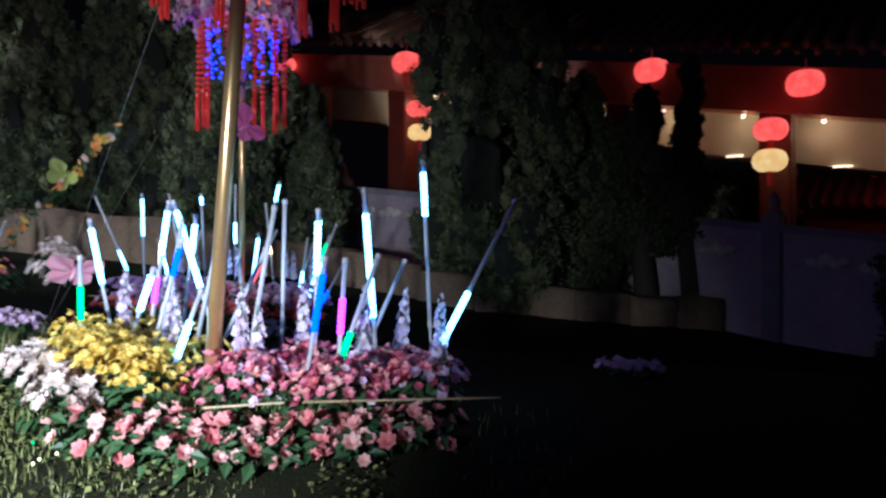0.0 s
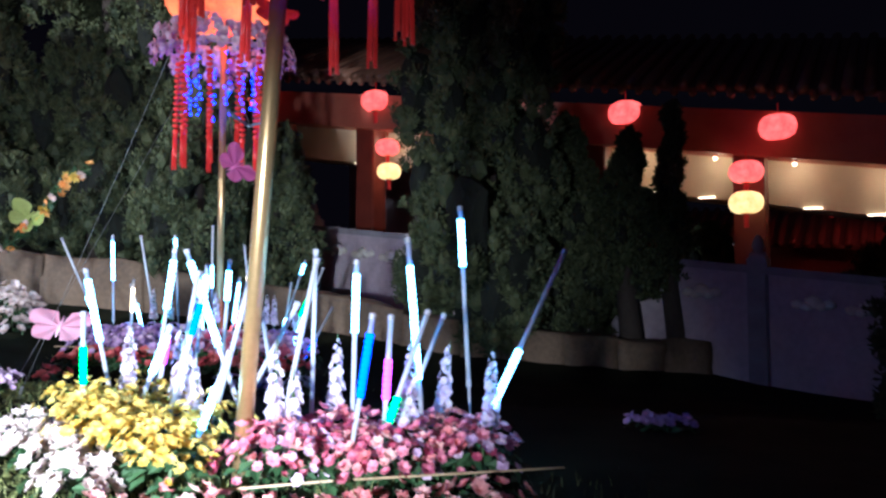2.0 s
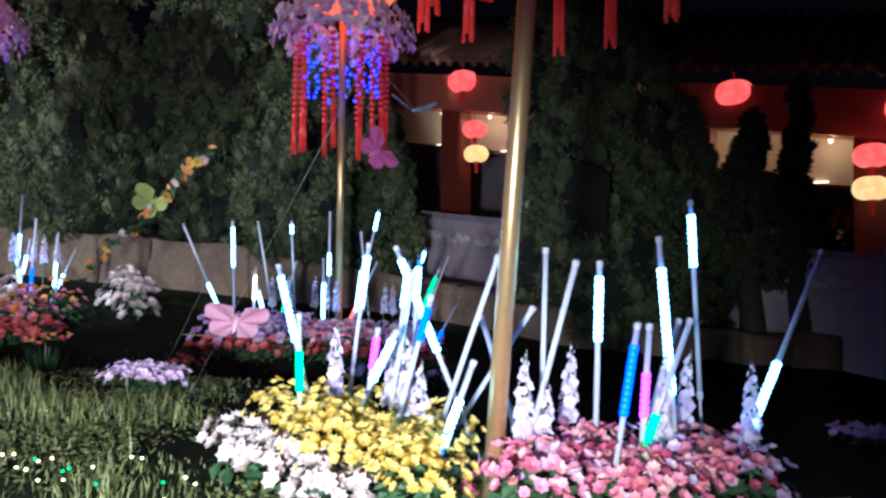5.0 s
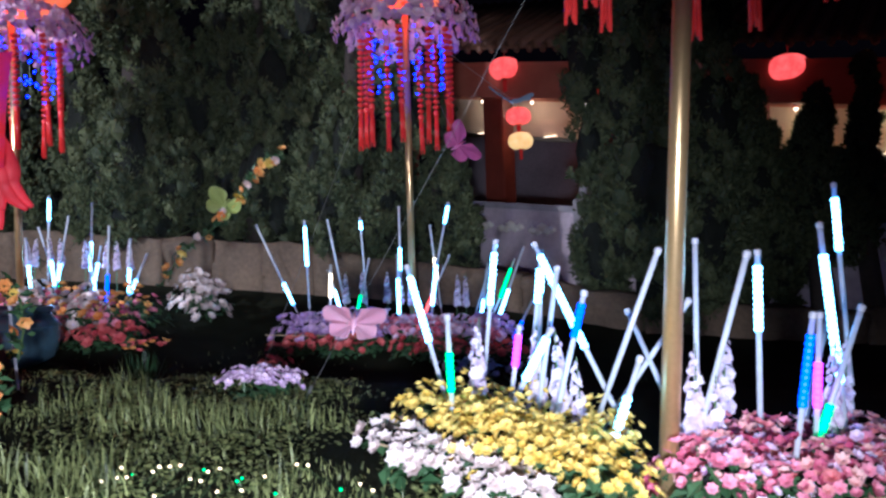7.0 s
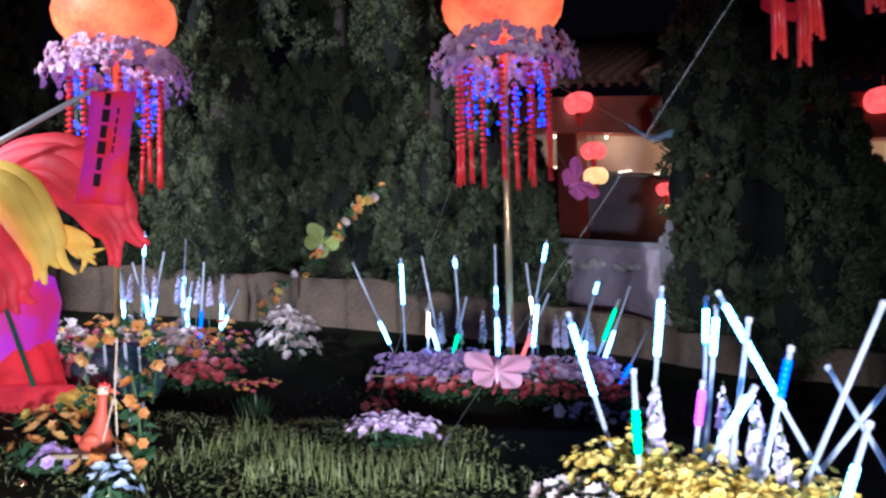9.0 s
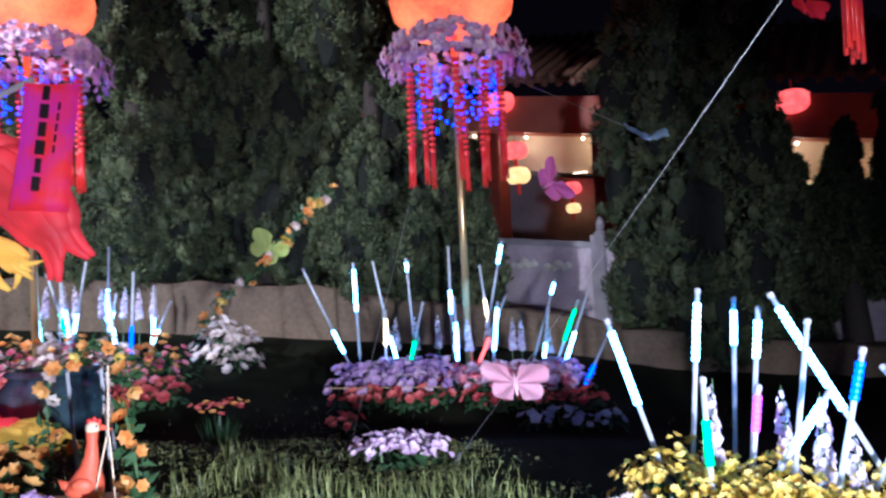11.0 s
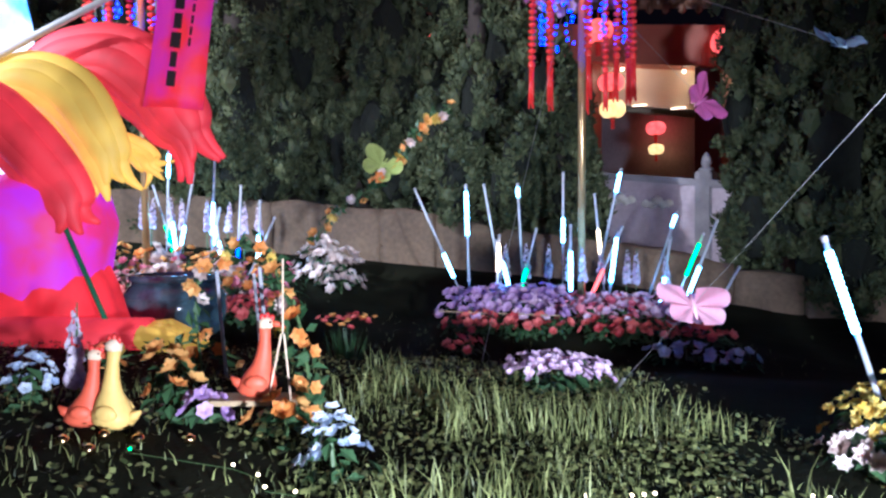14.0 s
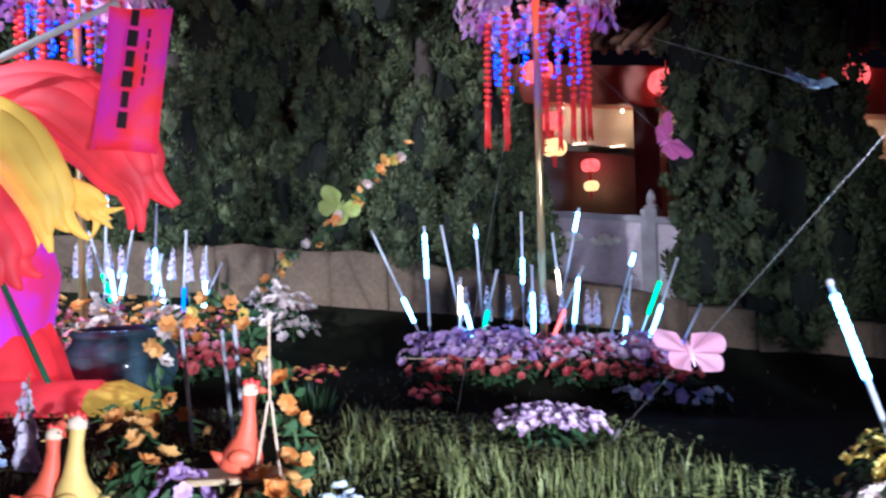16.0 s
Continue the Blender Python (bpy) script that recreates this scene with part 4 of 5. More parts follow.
# single clumps on the lawn
LAWN = "flower clumps on the lawn"
l1 = plant("lilac_clump", "low round clump of lilac pink artificial flowers", H_LILAC, 60, 0.023, 0.16, 0.16, 16, LAWN, 26, 0.28)
bed([l1], [(-2.84, 4.68), (-2.66, 4.66), (-2.74, 4.72)], 10)
v1 = plant("violet_clump", "low clump of dim violet artificial flowers", H_MAUVE, 22, 0.034, 0.13, 0.08, 17, LAWN, 20, 0.2)
bed([v1], [(1.06, 4.55), (1.22, 4.52)], 11)


def tulips(x, y):
    r = random.Random(4)
    t = thing("tulip_clump", "clump of red and salmon tulips on green stems", "flower", Matrix.Translation((x, y, ground(x, y) - 0.02)), LAWN)
    spots = []
    for i in range(46):
        a, k = r.uniform(0, 6.283), 0.14 * r.random() ** 0.5
        spots.append((Vector((math.cos(a) * k, math.sin(a) * k, 0)), Vector((math.cos(a) * 1.5, math.sin(a) * 1.5, 0.4)), 0.2))
    v, f = [], []
    for i in range(70):
        a, k, lean = r.uniform(0, 6.283), 0.12 * r.random(), r.uniform(0.02, 0.10)
        c, s = math.cos(a), math.sin(a)
        h = r.uniform(0.12, 0.24)
        j = len(v)
        v.extend([(c * k - s * 0.008, s * k + c * 0.008, 0), (c * k + s * 0.008, s * k - c * 0.008, 0), (c * (k + lean), s * (k + lean), h)])
        f.append((j, j + 1, j + 2))
    me = bpy.data.meshes.new("foliage")
    me.from_pydata(v, [], f)
    me.materials.append(LEAF)
    part("foliage", me, None, t, "long green blades")
    for i in range(26):
        a, k = i * 2.4, 0.18 * (i / 26) ** 0.5
        m = Matrix.Translation((math.cos(a) * k, math.sin(a) * k, 0.26 + r.uniform(-0.03, 0.03))) @ pose(0, 0, 0, r.uniform(-25, 25), r.uniform(-25, 25)) @ Matrix.Diagonal((0.026, 0.026, 0.03, 1))
        part("blossom", (H_CORAL if i % 3 else H_ORANGE)[i % 2], None, t, at=m)


tulips(-3.86, 5.78)

# far bed
FAR = "flowers of the far bed"
k1 = plant("coral_begonia", "low coral red artificial begonia", H_CORAL, 14, 0.05, 0.18, 0.20, 31, FAR, 40)
k2 = plant("rose_bush", "leafy rose bush with small pink heads", H_ROSE, 9, 0.045, 0.22, 0.34, 32, FAR, 60)
k3 = plant("white_hydrangea", "tall white artificial hydrangea clump", H_WHITE, 36, 0.055, 0.24, 0.42, 33, FAR, 40, 0.8)
k4 = plant("orange_marigold", "orange and yellow artificial marigold", H_ORANGE, 12, 0.05, 0.2, 0.40, 34, FAR, 50)
bed([k1], strip((-6.6, 7.0), (-4.5, 7.1), 12, 0.08, 31), 12)
bed([k2, k4, k2, k3], strip((-6.5, 7.3), (-4.6, 7.45), 15, 0.12, 32) + strip((-6.6, 7.8), (-4.7, 8.0), 12, 0.12, 33), 13)
bed([k3], [(-4.45, 8.6), (-4.6, 8.75), (-4.3, 8.5)], 14)


# ---- guy wires and cloth butterflies ----
def wire(a, b, rad=0.0035, label="thin steel guy wire from the pole to the lawn"):
    bm = bmesh.new()
    a, b = Vector(a), Vector(b)
    tube(bm, [a, a.lerp(b, 0.5) + Vector((0, 0, -0.02)), b], rad, 6)
    return solid("guy_wire", bm, STEEL_WIRE, label, "wire", group="guy wires of the poles")


wire((-2.52, 4.67, 0.92), (-0.84, 3.13, 3.5), 0.0010)
wire((-3.05, 5.75, 0.9), (-2.1, 7.76, 4.2), 0.002)
bm = bmesh.new()
tube(bm, [(-2.54, 4.69, 0.86), (-2.46, 4.61, 1.02)], 0.009, 8)
solid("wire_tensioner", bm, STEEL_WIRE, "small steel tensioner at the foot of the wire", "tensioner")


def butterfly(at, size, material, label, bend=25):
    t = thing("cloth_butterfly", label, "butterfly", at, "cloth butterflies")
    for side in (1, -1):
        bm = bmesh.new()
        for cx, cy, rx, ry in ((0.46, 0.24, 0.46, 0.36), (0.34, -0.30, 0.34, 0.30)):
            c = bm.verts.new((0, 0, 0))
            ring = []
            for k in range(17):
                a = -2.2 + 4.4 * k / 16
                q = Vector((cx + rx * math.cos(a), cy + ry * math.sin(a), 0.05 * math.sin(3 * a)))
                ring.append(bm.verts.new((side * q.x * size, q.y * size, (abs(q.x) * math.tan(radians(bend)) + q.z) * size)))
            for u, w in zip(ring, ring[1:]):
                bm.faces.new((c, u, w))
        bmesh.ops.solidify(bm, geom=bm.faces[:], thickness=0.004)
        part("wing", bm, material, t)
    bm = bmesh.new()
    tube(bm, [(0, -0.4 * size, 0), (0, 0, 0.02 * size), (0, 0.4 * size, 0)], [0.02 * size, 0.06 * size, 0.04 * size], 8)
    part("body", bm, material, t, smooth=True)
    return t


PINKCLOTH = surface("pink_cloth", (0.90, 0.36, 0.50), (0.96, 0.60, 0.70), 0.6, 5)
BLUECLOTH = surface("pale_blue_cloth", (0.32, 0.46, 0.58), (0.55, 0.68, 0.78), 0.6, 5, through_light=0.35)
MAGENTA = surface("magenta_cloth", (0.6, 0.1, 0.36), (0.8, 0.28, 0.55), 0.6, 5, through_light=0.35)
GREENCLOTH = surface("yellow_green_cloth", (0.42, 0.52, 0.12), (0.66, 0.72, 0.28), 0.6, 5, through_light=0.35)
butterfly(Matrix.Translation((-2.20, 4.46, 1.36)) @ pose(0, 0, 0, 46, 6, 6), 0.18, PINKCLOTH, "large pink cloth butterfly on a guy wire", 10)
butterfly(Matrix.Translation((-1.62, 6.12, 2.50)) @ pose(0, 0, 0, 70, 60, 10), 0.18, MAGENTA, "magenta cloth butterfly on a wire")
butterfly(Matrix.Translation((-1.31, 5.0, 2.58)) @ pose(0, 0, 0, 20, 8, 12), 0.15, BLUECLOTH, "pale blue cloth butterfly on a wire")
butterfly(Matrix.Translation((-3.80, 7.5, 2.22)) @ pose(0, 0, 0, 75, 35, -10), 0.20, GREENCLOTH, "yellow green cloth butterfly in front of the trees")
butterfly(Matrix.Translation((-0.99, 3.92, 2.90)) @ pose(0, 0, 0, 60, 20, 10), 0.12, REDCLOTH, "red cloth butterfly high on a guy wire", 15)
wire((-1.31, 5.0, 2.60), (-2.09, 7.76, 4.0), 0.002, "thin wire holding cloth butterflies")
wire((-1.62, 6.12, 2.52), (-2.09, 7.76, 3.9), 0.002, "thin wire holding cloth butterflies")


def vine(pts, n, seed, label, size=0.05):
    """A cord wound with artificial leaves and blossoms."""
    r = random.Random(seed)
    pts = [Vector(p) for p in pts]
    t = thing("flower_vine", label, "vine", group="flower vines")
    bm = bmesh.new()
    tube(bm, pts, 0.006, 6)
    part("cord", bm, STEM, t)
    spots = []
    for i in range(n * 5):
        k = r.random() * (len(pts) - 1)
        j = int(k)
        p = pts[j].lerp(pts[min(j + 1, len(pts) - 1)], k - j)
        d = Vector((r.gauss(0, 1), r.gauss(0, 1), r.gauss(0, 1))).normalized()
        spots.append((p + d * 0.03, d, r.uniform(0.05, 0.09)))
    part("foliage", scatter_mesh("foliage", [LEAF_SHORT], spots, LEAF), None, t)
    for i in range(n):
        k = (i + r.random()) / n * (len(pts) - 1)
        j = min(int(k), len(pts) - 2)
        p = pts[j].lerp(pts[j + 1], k - j)
        d = Vector((r.gauss(0, 0.7), -0.8, r.gauss(0, 0.7))).normalized()
        s = size * r.uniform(0.7, 1.2)
        part("blossom", (H_ORANGE if r.random() < 0.7 else H_YELLOW if r.random() < 0.6 else H_WHITE)[i % 2], None, t, at=Matrix.Translation(p + d * 0.05) @ d.to_track_quat("Z", "Y").to_matrix().to_4x4() @ Matrix.Diagonal((s, s, s, 1)))
    return t


vine([(-3.22, 7.45, 2.68), (-3.42, 7.45, 2.60), (-3.53, 7.48, 2.45), (-3.64, 7.5, 2.30), (-3.86, 7.5, 2.05), (-4.2, 7.6, 1.86), (-4.5, 7.7, 1.5)], 26, 1, "hanging orange flower vine before the trees")
vine([(-4.36, 4.62, 1.05), (-4.38, 4.6, 1.34), (-4.36, 4.6, 1.5), (-4.27, 4.6, 1.58), (-4.13, 4.6, 1.65), (-4.02, 4.6, 1.54), (-3.97, 4.55, 1.4), (-3.92, 4.4, 1.24)], 17, 2, "orange flower vine arched over thin stakes", 0.036)
vine([(-3.80, 3.95, 1.45), (-3.76, 3.93, 1.30), (-3.74, 3.92, 1.15), (-3.76, 3.92, 1.02)], 9, 3, "orange flower vine beside the toy hen", 0.036)
vine([(-5.0, 4.6, 1.0), (-4.75, 4.7, 1.12), (-4.45, 4.75, 1.18), (-4.2, 4.7, 1.1)], 8, 4, "low orange flower vine by the rooster's foot", 0.04)
for i, (x, y, z) in enumerate(((-4.24, 4.6, 1.52), (-4.1, 4.7, 1.5), (-3.97, 4.3, 1.55))):
    bm = bmesh.new()
    tube(bm, [(x, y, ground(x, y) - 0.05), (x - 0.04, y, z)], 0.008, 7)
    solid("vine_stake", bm, STAKE, "pale thin stake holding the flower vine", "stake", group="vine stakes")
b2 = plant("pale_blue_lily", "pale blue and white artificial lily clump", H_BLUE, 28, 0.023, 0.10, 0.20, 35, LAWN, 20)
bed([b2], [(-3.56, 3.34), (-4.80, 4.0)], 15)
o2 = plant("orange_marigold", "dim orange artificial marigold", H_ORANGE, 5, 0.045, 0.12, 0.16, 36, LAWN, 30)
bed([o2], [(-4.22, 3.95), (-4.45, 4.4), (-3.78, 3.7)], 16)


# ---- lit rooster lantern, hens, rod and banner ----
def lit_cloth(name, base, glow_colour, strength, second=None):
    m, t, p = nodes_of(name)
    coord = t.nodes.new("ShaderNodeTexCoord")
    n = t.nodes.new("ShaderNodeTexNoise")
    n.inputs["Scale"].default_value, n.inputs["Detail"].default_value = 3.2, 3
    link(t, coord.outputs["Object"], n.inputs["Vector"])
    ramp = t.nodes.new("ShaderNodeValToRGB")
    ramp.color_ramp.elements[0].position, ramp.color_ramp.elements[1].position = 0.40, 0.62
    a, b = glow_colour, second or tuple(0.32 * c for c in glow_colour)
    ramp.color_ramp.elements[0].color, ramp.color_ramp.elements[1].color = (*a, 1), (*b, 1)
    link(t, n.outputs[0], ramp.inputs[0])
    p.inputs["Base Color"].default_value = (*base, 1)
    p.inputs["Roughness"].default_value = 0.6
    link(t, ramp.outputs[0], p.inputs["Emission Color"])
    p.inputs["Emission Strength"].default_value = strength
    return m


R_RED = lit_cloth("lit_red_silk", (0.58, 0.03, 0.04), (0.90, 0.04, 0.05), 0.48)
R_YEL = lit_cloth("lit_yellow_silk", (0.85, 0.55, 0.08), (0.88, 0.50, 0.07), 0.42)
R_PUR = lit_cloth("lit_red_and_violet_silk", (0.40, 0.02, 0.18), (0.50, 0.03, 0.72), 0.58, (0.72, 0.02, 0.09))
R_WHITE = lit_cloth("lit_white_silk", (0.8, 0.85, 0.9), (0.10, 0.42, 1.0), 1.5, (0.75, 0.92, 1.0))


def strand(pts, offset, half, width, depth, tip, seed):
    """One long padded feather of a plume, running at an offset beside the plume's middle line."""
    r = random.Random(seed)
    pts = [Vector(p) for p in pts]
    fine = []
    for i in range(len(pts) - 1):
        p0, p1, p2, p3 = pts[max(i - 1, 0)], pts[i], pts[i + 1], pts[min(i + 2, len(pts) - 1)]
        for k in range(7):
            q = k / 7
            fine.append(0.5 * ((2 * p1) + (p2 - p0) * q + (2 * p0 - 5 * p1 + 4 * p2 - p3) * q * q + (3 * p1 - p0 - 3 * p2 + p3) * q ** 3))
    fine.append(pts[-1])
    d = (fine[-1] - fine[-3]).normalized()
    side = Vector((0, 1, 0)).cross(d).normalized()
    curl = 0.10 * offset + r.uniform(-0.04, 0.04)
    long = tip * r.uniform(0.6, 1.35)
    for k in range(1, 5):
        fine.append(pts[-1] + d * long * k / 4 + side * curl * (k / 4) ** 2)
    bm = bmesh.new()
    rings, n = [], 12
    for i, p in enumerate(fine):
        k = i / (len(fine) - 1)
        d = (fine[min(i + 1, len(fine) - 1)] - fine[max(i - 1, 0)]).normalized()
        side = Vector((0, 1, 0)).cross(d).normalized()
        spread = half * (0.55 + 0.45 * math.sin(math.pi * min(1.0, k * 1.15)))
        c = p + side * offset * spread + Vector((0, -depth * (1 - offset * offset) - 0.015 * math.sin(9 * k + seed), 0))
        w = width * (0.5 + 0.5 * min(1.0, k * 5)) * min(1.0, (1.02 - k) * 4.2) ** 0.75
        rings.append([bm.verts.new(c + side * math.cos(6.2832 * j / n) * w + Vector((0, 1, 0)) * math.sin(6.2832 * j / n) * (w * 0.55 + 0.012)) for j in range(n)])
    for u, v in zip(rings, rings[1:]):
        for j in range(n):
            bm.faces.new((u[j], u[(j + 1) % n], v[(j + 1) % n], v[j]))
    bm.faces.new(list(reversed(rings[0])))
    bm.faces.new(rings[-1])
    bmesh.ops.recalc_face_normals(bm, faces=bm.faces)
    return bm


def plume(t, name, pts, half, count, width, depth, tip, material, seed):
    for i in range(count):
        o = -1 + 2 * (i + 0.5) / count
        part(name, strand(pts, o, half, width, depth, tip, seed * 20 + i), material, t, smooth=True)


def rooster():
    t = thing("rooster_lantern", "large glowing silk rooster lantern with red and yellow tail plumes", "lantern figure")
    y = 5.72
    plume(t, "red_tail_feather", [(-5.78, y, 2.50), (-5.50, y, 2.66), (-5.20, y, 2.68), (-4.98, y, 2.54), (-4.84, y, 2.36), (-4.77, y, 2.24)], 0.19, 5, 0.098, 0.10, 0.20, R_RED, 1)
    plume(t, "yellow_tail_feather", [(-5.92, y - 0.18, 2.42), (-5.66, y - 0.19, 2.54), (-5.40, y - 0.19, 2.46), (-5.24, y - 0.19, 2.24), (-5.17, y - 0.19, 2.06)], 0.15, 5, 0.080, 0.09, 0.17, R_YEL, 2)
    plume(t, "yellow_tail_feather", [(-5.20, y - 0.08, 2.24), (-5.05, y - 0.08, 2.16), (-4.97, y - 0.08, 2.08)], 0.07, 4, 0.032, 0.03, 0.10, R_YEL, 5)
    plume(t, "red_saddle_feather", [(-6.1, y - 0.34, 2.34), (-5.82, y - 0.34, 2.38), (-5.58, y - 0.34, 2.20), (-5.38, y - 0.34, 1.96), (-5.31, y - 0.34, 1.80)], 0.14, 4, 0.088, 0.09, 0.14, R_RED, 3)
    # padded thigh, widening upwards, with sewn flutes, on its red foot
    bm = bmesh.new()
    lathe(bm, [(0.02, 0.98), (0.22, 1.0), (0.27, 1.12), (0.31, 1.3), (0.37, 1.55), (0.42, 1.75), (0.39, 1.92), (0.22, 2.02), (0.02, 2.05)], 48)
    for v in bm.verts:
        a = math.atan2(v.co.y, v.co.x)
        k = 1 + 0.035 * abs(math.sin(5 * a)) + 0.02 * noise.noise(v.co * 3)
        v.co.x, v.co.y = v.co.x * k - 0.10 * (v.co.z - 1.5), v.co.y * k
    part("thigh", bm, R_PUR, t, "padded red and violet silk thigh", True, Matrix.Translation((-5.60, y - 0.12, 0)))
    bm = bmesh.new()
    lathe(bm, [(0.30, 1.62), (0.36, 1.45), (0.40, 1.25), (0.45, 1.08), (0.46, 0.98)], 48)
    for v in bm.verts:
        a = math.atan2(v.co.y, v.co.x)
        k = 1 + 0.06 * abs(math.sin(6 * a)) + 0.03 * noise.noise(v.co * 4)
        v.co.x, v.co.y, v.co.z = v.co.x * k, v.co.y * k * 0.8, v.co.z - 0.22 * math.cos(a + 0.5) * (v.co.z - 0.98)
    bmesh.ops.solidify(bm, geom=bm.faces[:], thickness=0.01)
    part("skirt", bm, R_RED, t, "gathered red silk skirt", True, Matrix.Translation((-5.55, y - 0.14, 0)))
    bm = bmesh.new()
    tube(bm, [(-6.2, y - 0.3, 1.06), (-5.6, y - 0.45, 1.08), (-5.1, y - 0.5, 1.11), (-4.82, y - 0.5, 1.14)], [0.16, 0.17, 0.13, 0.10], 18)
    part("foot", bm, R_RED, t, "red silk foot", True)
    for a in (-1, 0, 1):
        bm = bmesh.new()
        tube(bm, [(-4.86, y - 0.50 + 0.04 * a, 1.14), (-4.74, y - 0.52 + 0.05 * a, 1.14 + 0.02 * a), (-4.60, y - 0.56 + 0.09 * a, 1.12), (-4.52, y - 0.58 + 0.10 * a, 1.09)], [0.075, 0.07, 0.04, 0.01], 10)
        part("claw", bm, R_YEL, t, "yellow silk claw", True)
    bm = bmesh.new()
    blob(bm, (-6.10, y - 0.02, 2.72), (0.40, 0.3, 0.80), 0.1, 3, 2.0)
    part("breast", bm, R_WHITE, t, "bright white silk breast with blue rim", True)
    bm = bmesh.new()
    blob(bm, (-6.05, y - 0.26, 2.02), (0.36, 0.16, 0.20), 0.1, 3, 4.0)
    part("belly", bm, R_WHITE, t, "bright white silk belly", True)


rooster()
bm = bmesh.new()
tube(bm, [(-5.32, 5.3, 1.72), (-5.06, 5.2, 1.22)], 0.014, 8)
solid("green_rod", bm, surface("green_plastic", (0.01, 0.08, 0.04), (0.02, 0.15, 0.07), 0.4, 8), "short dark green plastic rod leaning on the rooster", "rod")
bm = bmesh.new()
tube(bm, [(-5.85, 5.45, 2.64), (-5.4, 5.45, 2.865), (-4.79, 5.45, 3.165)], [0.022, 0.020, 0.017], 10)
solid("white_rod", bm, surface("white_plastic_rod", (0.6, 0.58, 0.55), (0.78, 0.76, 0.72), 0.4, 8), "long white plastic rod holding a banner", "rod", smooth=True)


def banner():
    t = thing("banner", "red cloth banner with dark brush strokes hung from a rod", "banner", Matrix.Translation((-4.80, 5.43, 3.12)))
    bm = bmesh.new()
    grid = []
    for i in range(13):
        k = i / 12
        row = []
        for j in range(7):
            u = j / 6
            row.append(bm.verts.new((-0.03 + 0.33 * u - 0.11 * k, 0.03 * math.sin(3 * k + 4 * u) + 0.01 * math.sin(9 * u), -0.75 * k - 0.02 * u + 0.02)))
        grid.append(row)
    for a, b in zip(grid, grid[1:]):
        for j in range(6):
            bm.faces.new((a[j], a[j + 1], b[j + 1], b[j]))
    bmesh.ops.solidify(bm, geom=bm.faces[:], thickness=0.004)
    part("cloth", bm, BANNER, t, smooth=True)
    for c in range(6):
        bm = bmesh.new()
        w = (0.020, 0.026, 0.022, 0.028, 0.018, 0.024)[c]
        box(bm, (-w, -0.004, -0.042), (w, 0.0, 0.042), 0.0015)
        part("writing", bm, INK, t, "plain dark bar", at=Matrix.Translation((0.115 - 0.015 * c, -0.045, -0.06 - 0.105 * c)) @ pose(0, 0, 0, 0, 8))
    for c in range(5):
        bm = bmesh.new()
        box(bm, (-0.006, -0.004, -0.022), (0.006, 0.0, 0.022))
        part("small_writing", bm, INK, t, "small dark mark", at=Matrix.Translation((0.185 - 0.010 * c, -0.045, -0.14 - 0.062 * c)) @ pose(0, 0, 0, 0, 8))


# glow makes up for light on the banner; violet stands for blue lamp spill
BANNER = lit_cloth("glowing_banner_cloth", (0.75, 0.05, 0.06), (0.62, 0.02, 0.03), 0.45, (0.34, 0.02, 0.40))
INK = surface("black_ink", (0.01, 0.005, 0.008), (0.03, 0.01, 0.012), 0.7, 30)
banner()

HEN_RED = surface("orange_red_plastic", (0.62, 0.07, 0.03), (0.80, 0.15, 0.07), 0.55, 8)
HEN_YEL = surface("yellow_plastic", (0.74, 0.46, 0.10), (0.86, 0.60, 0.18), 0.55, 8)
COMB = surface("red_plastic_comb", (0.6, 0.02, 0.02), (0.75, 0.05, 0.04), 0.4, 8)
PALE = surface("pale_feather_head", (0.74, 0.46, 0.28), (0.88, 0.72, 0.52), 0.6, 30)


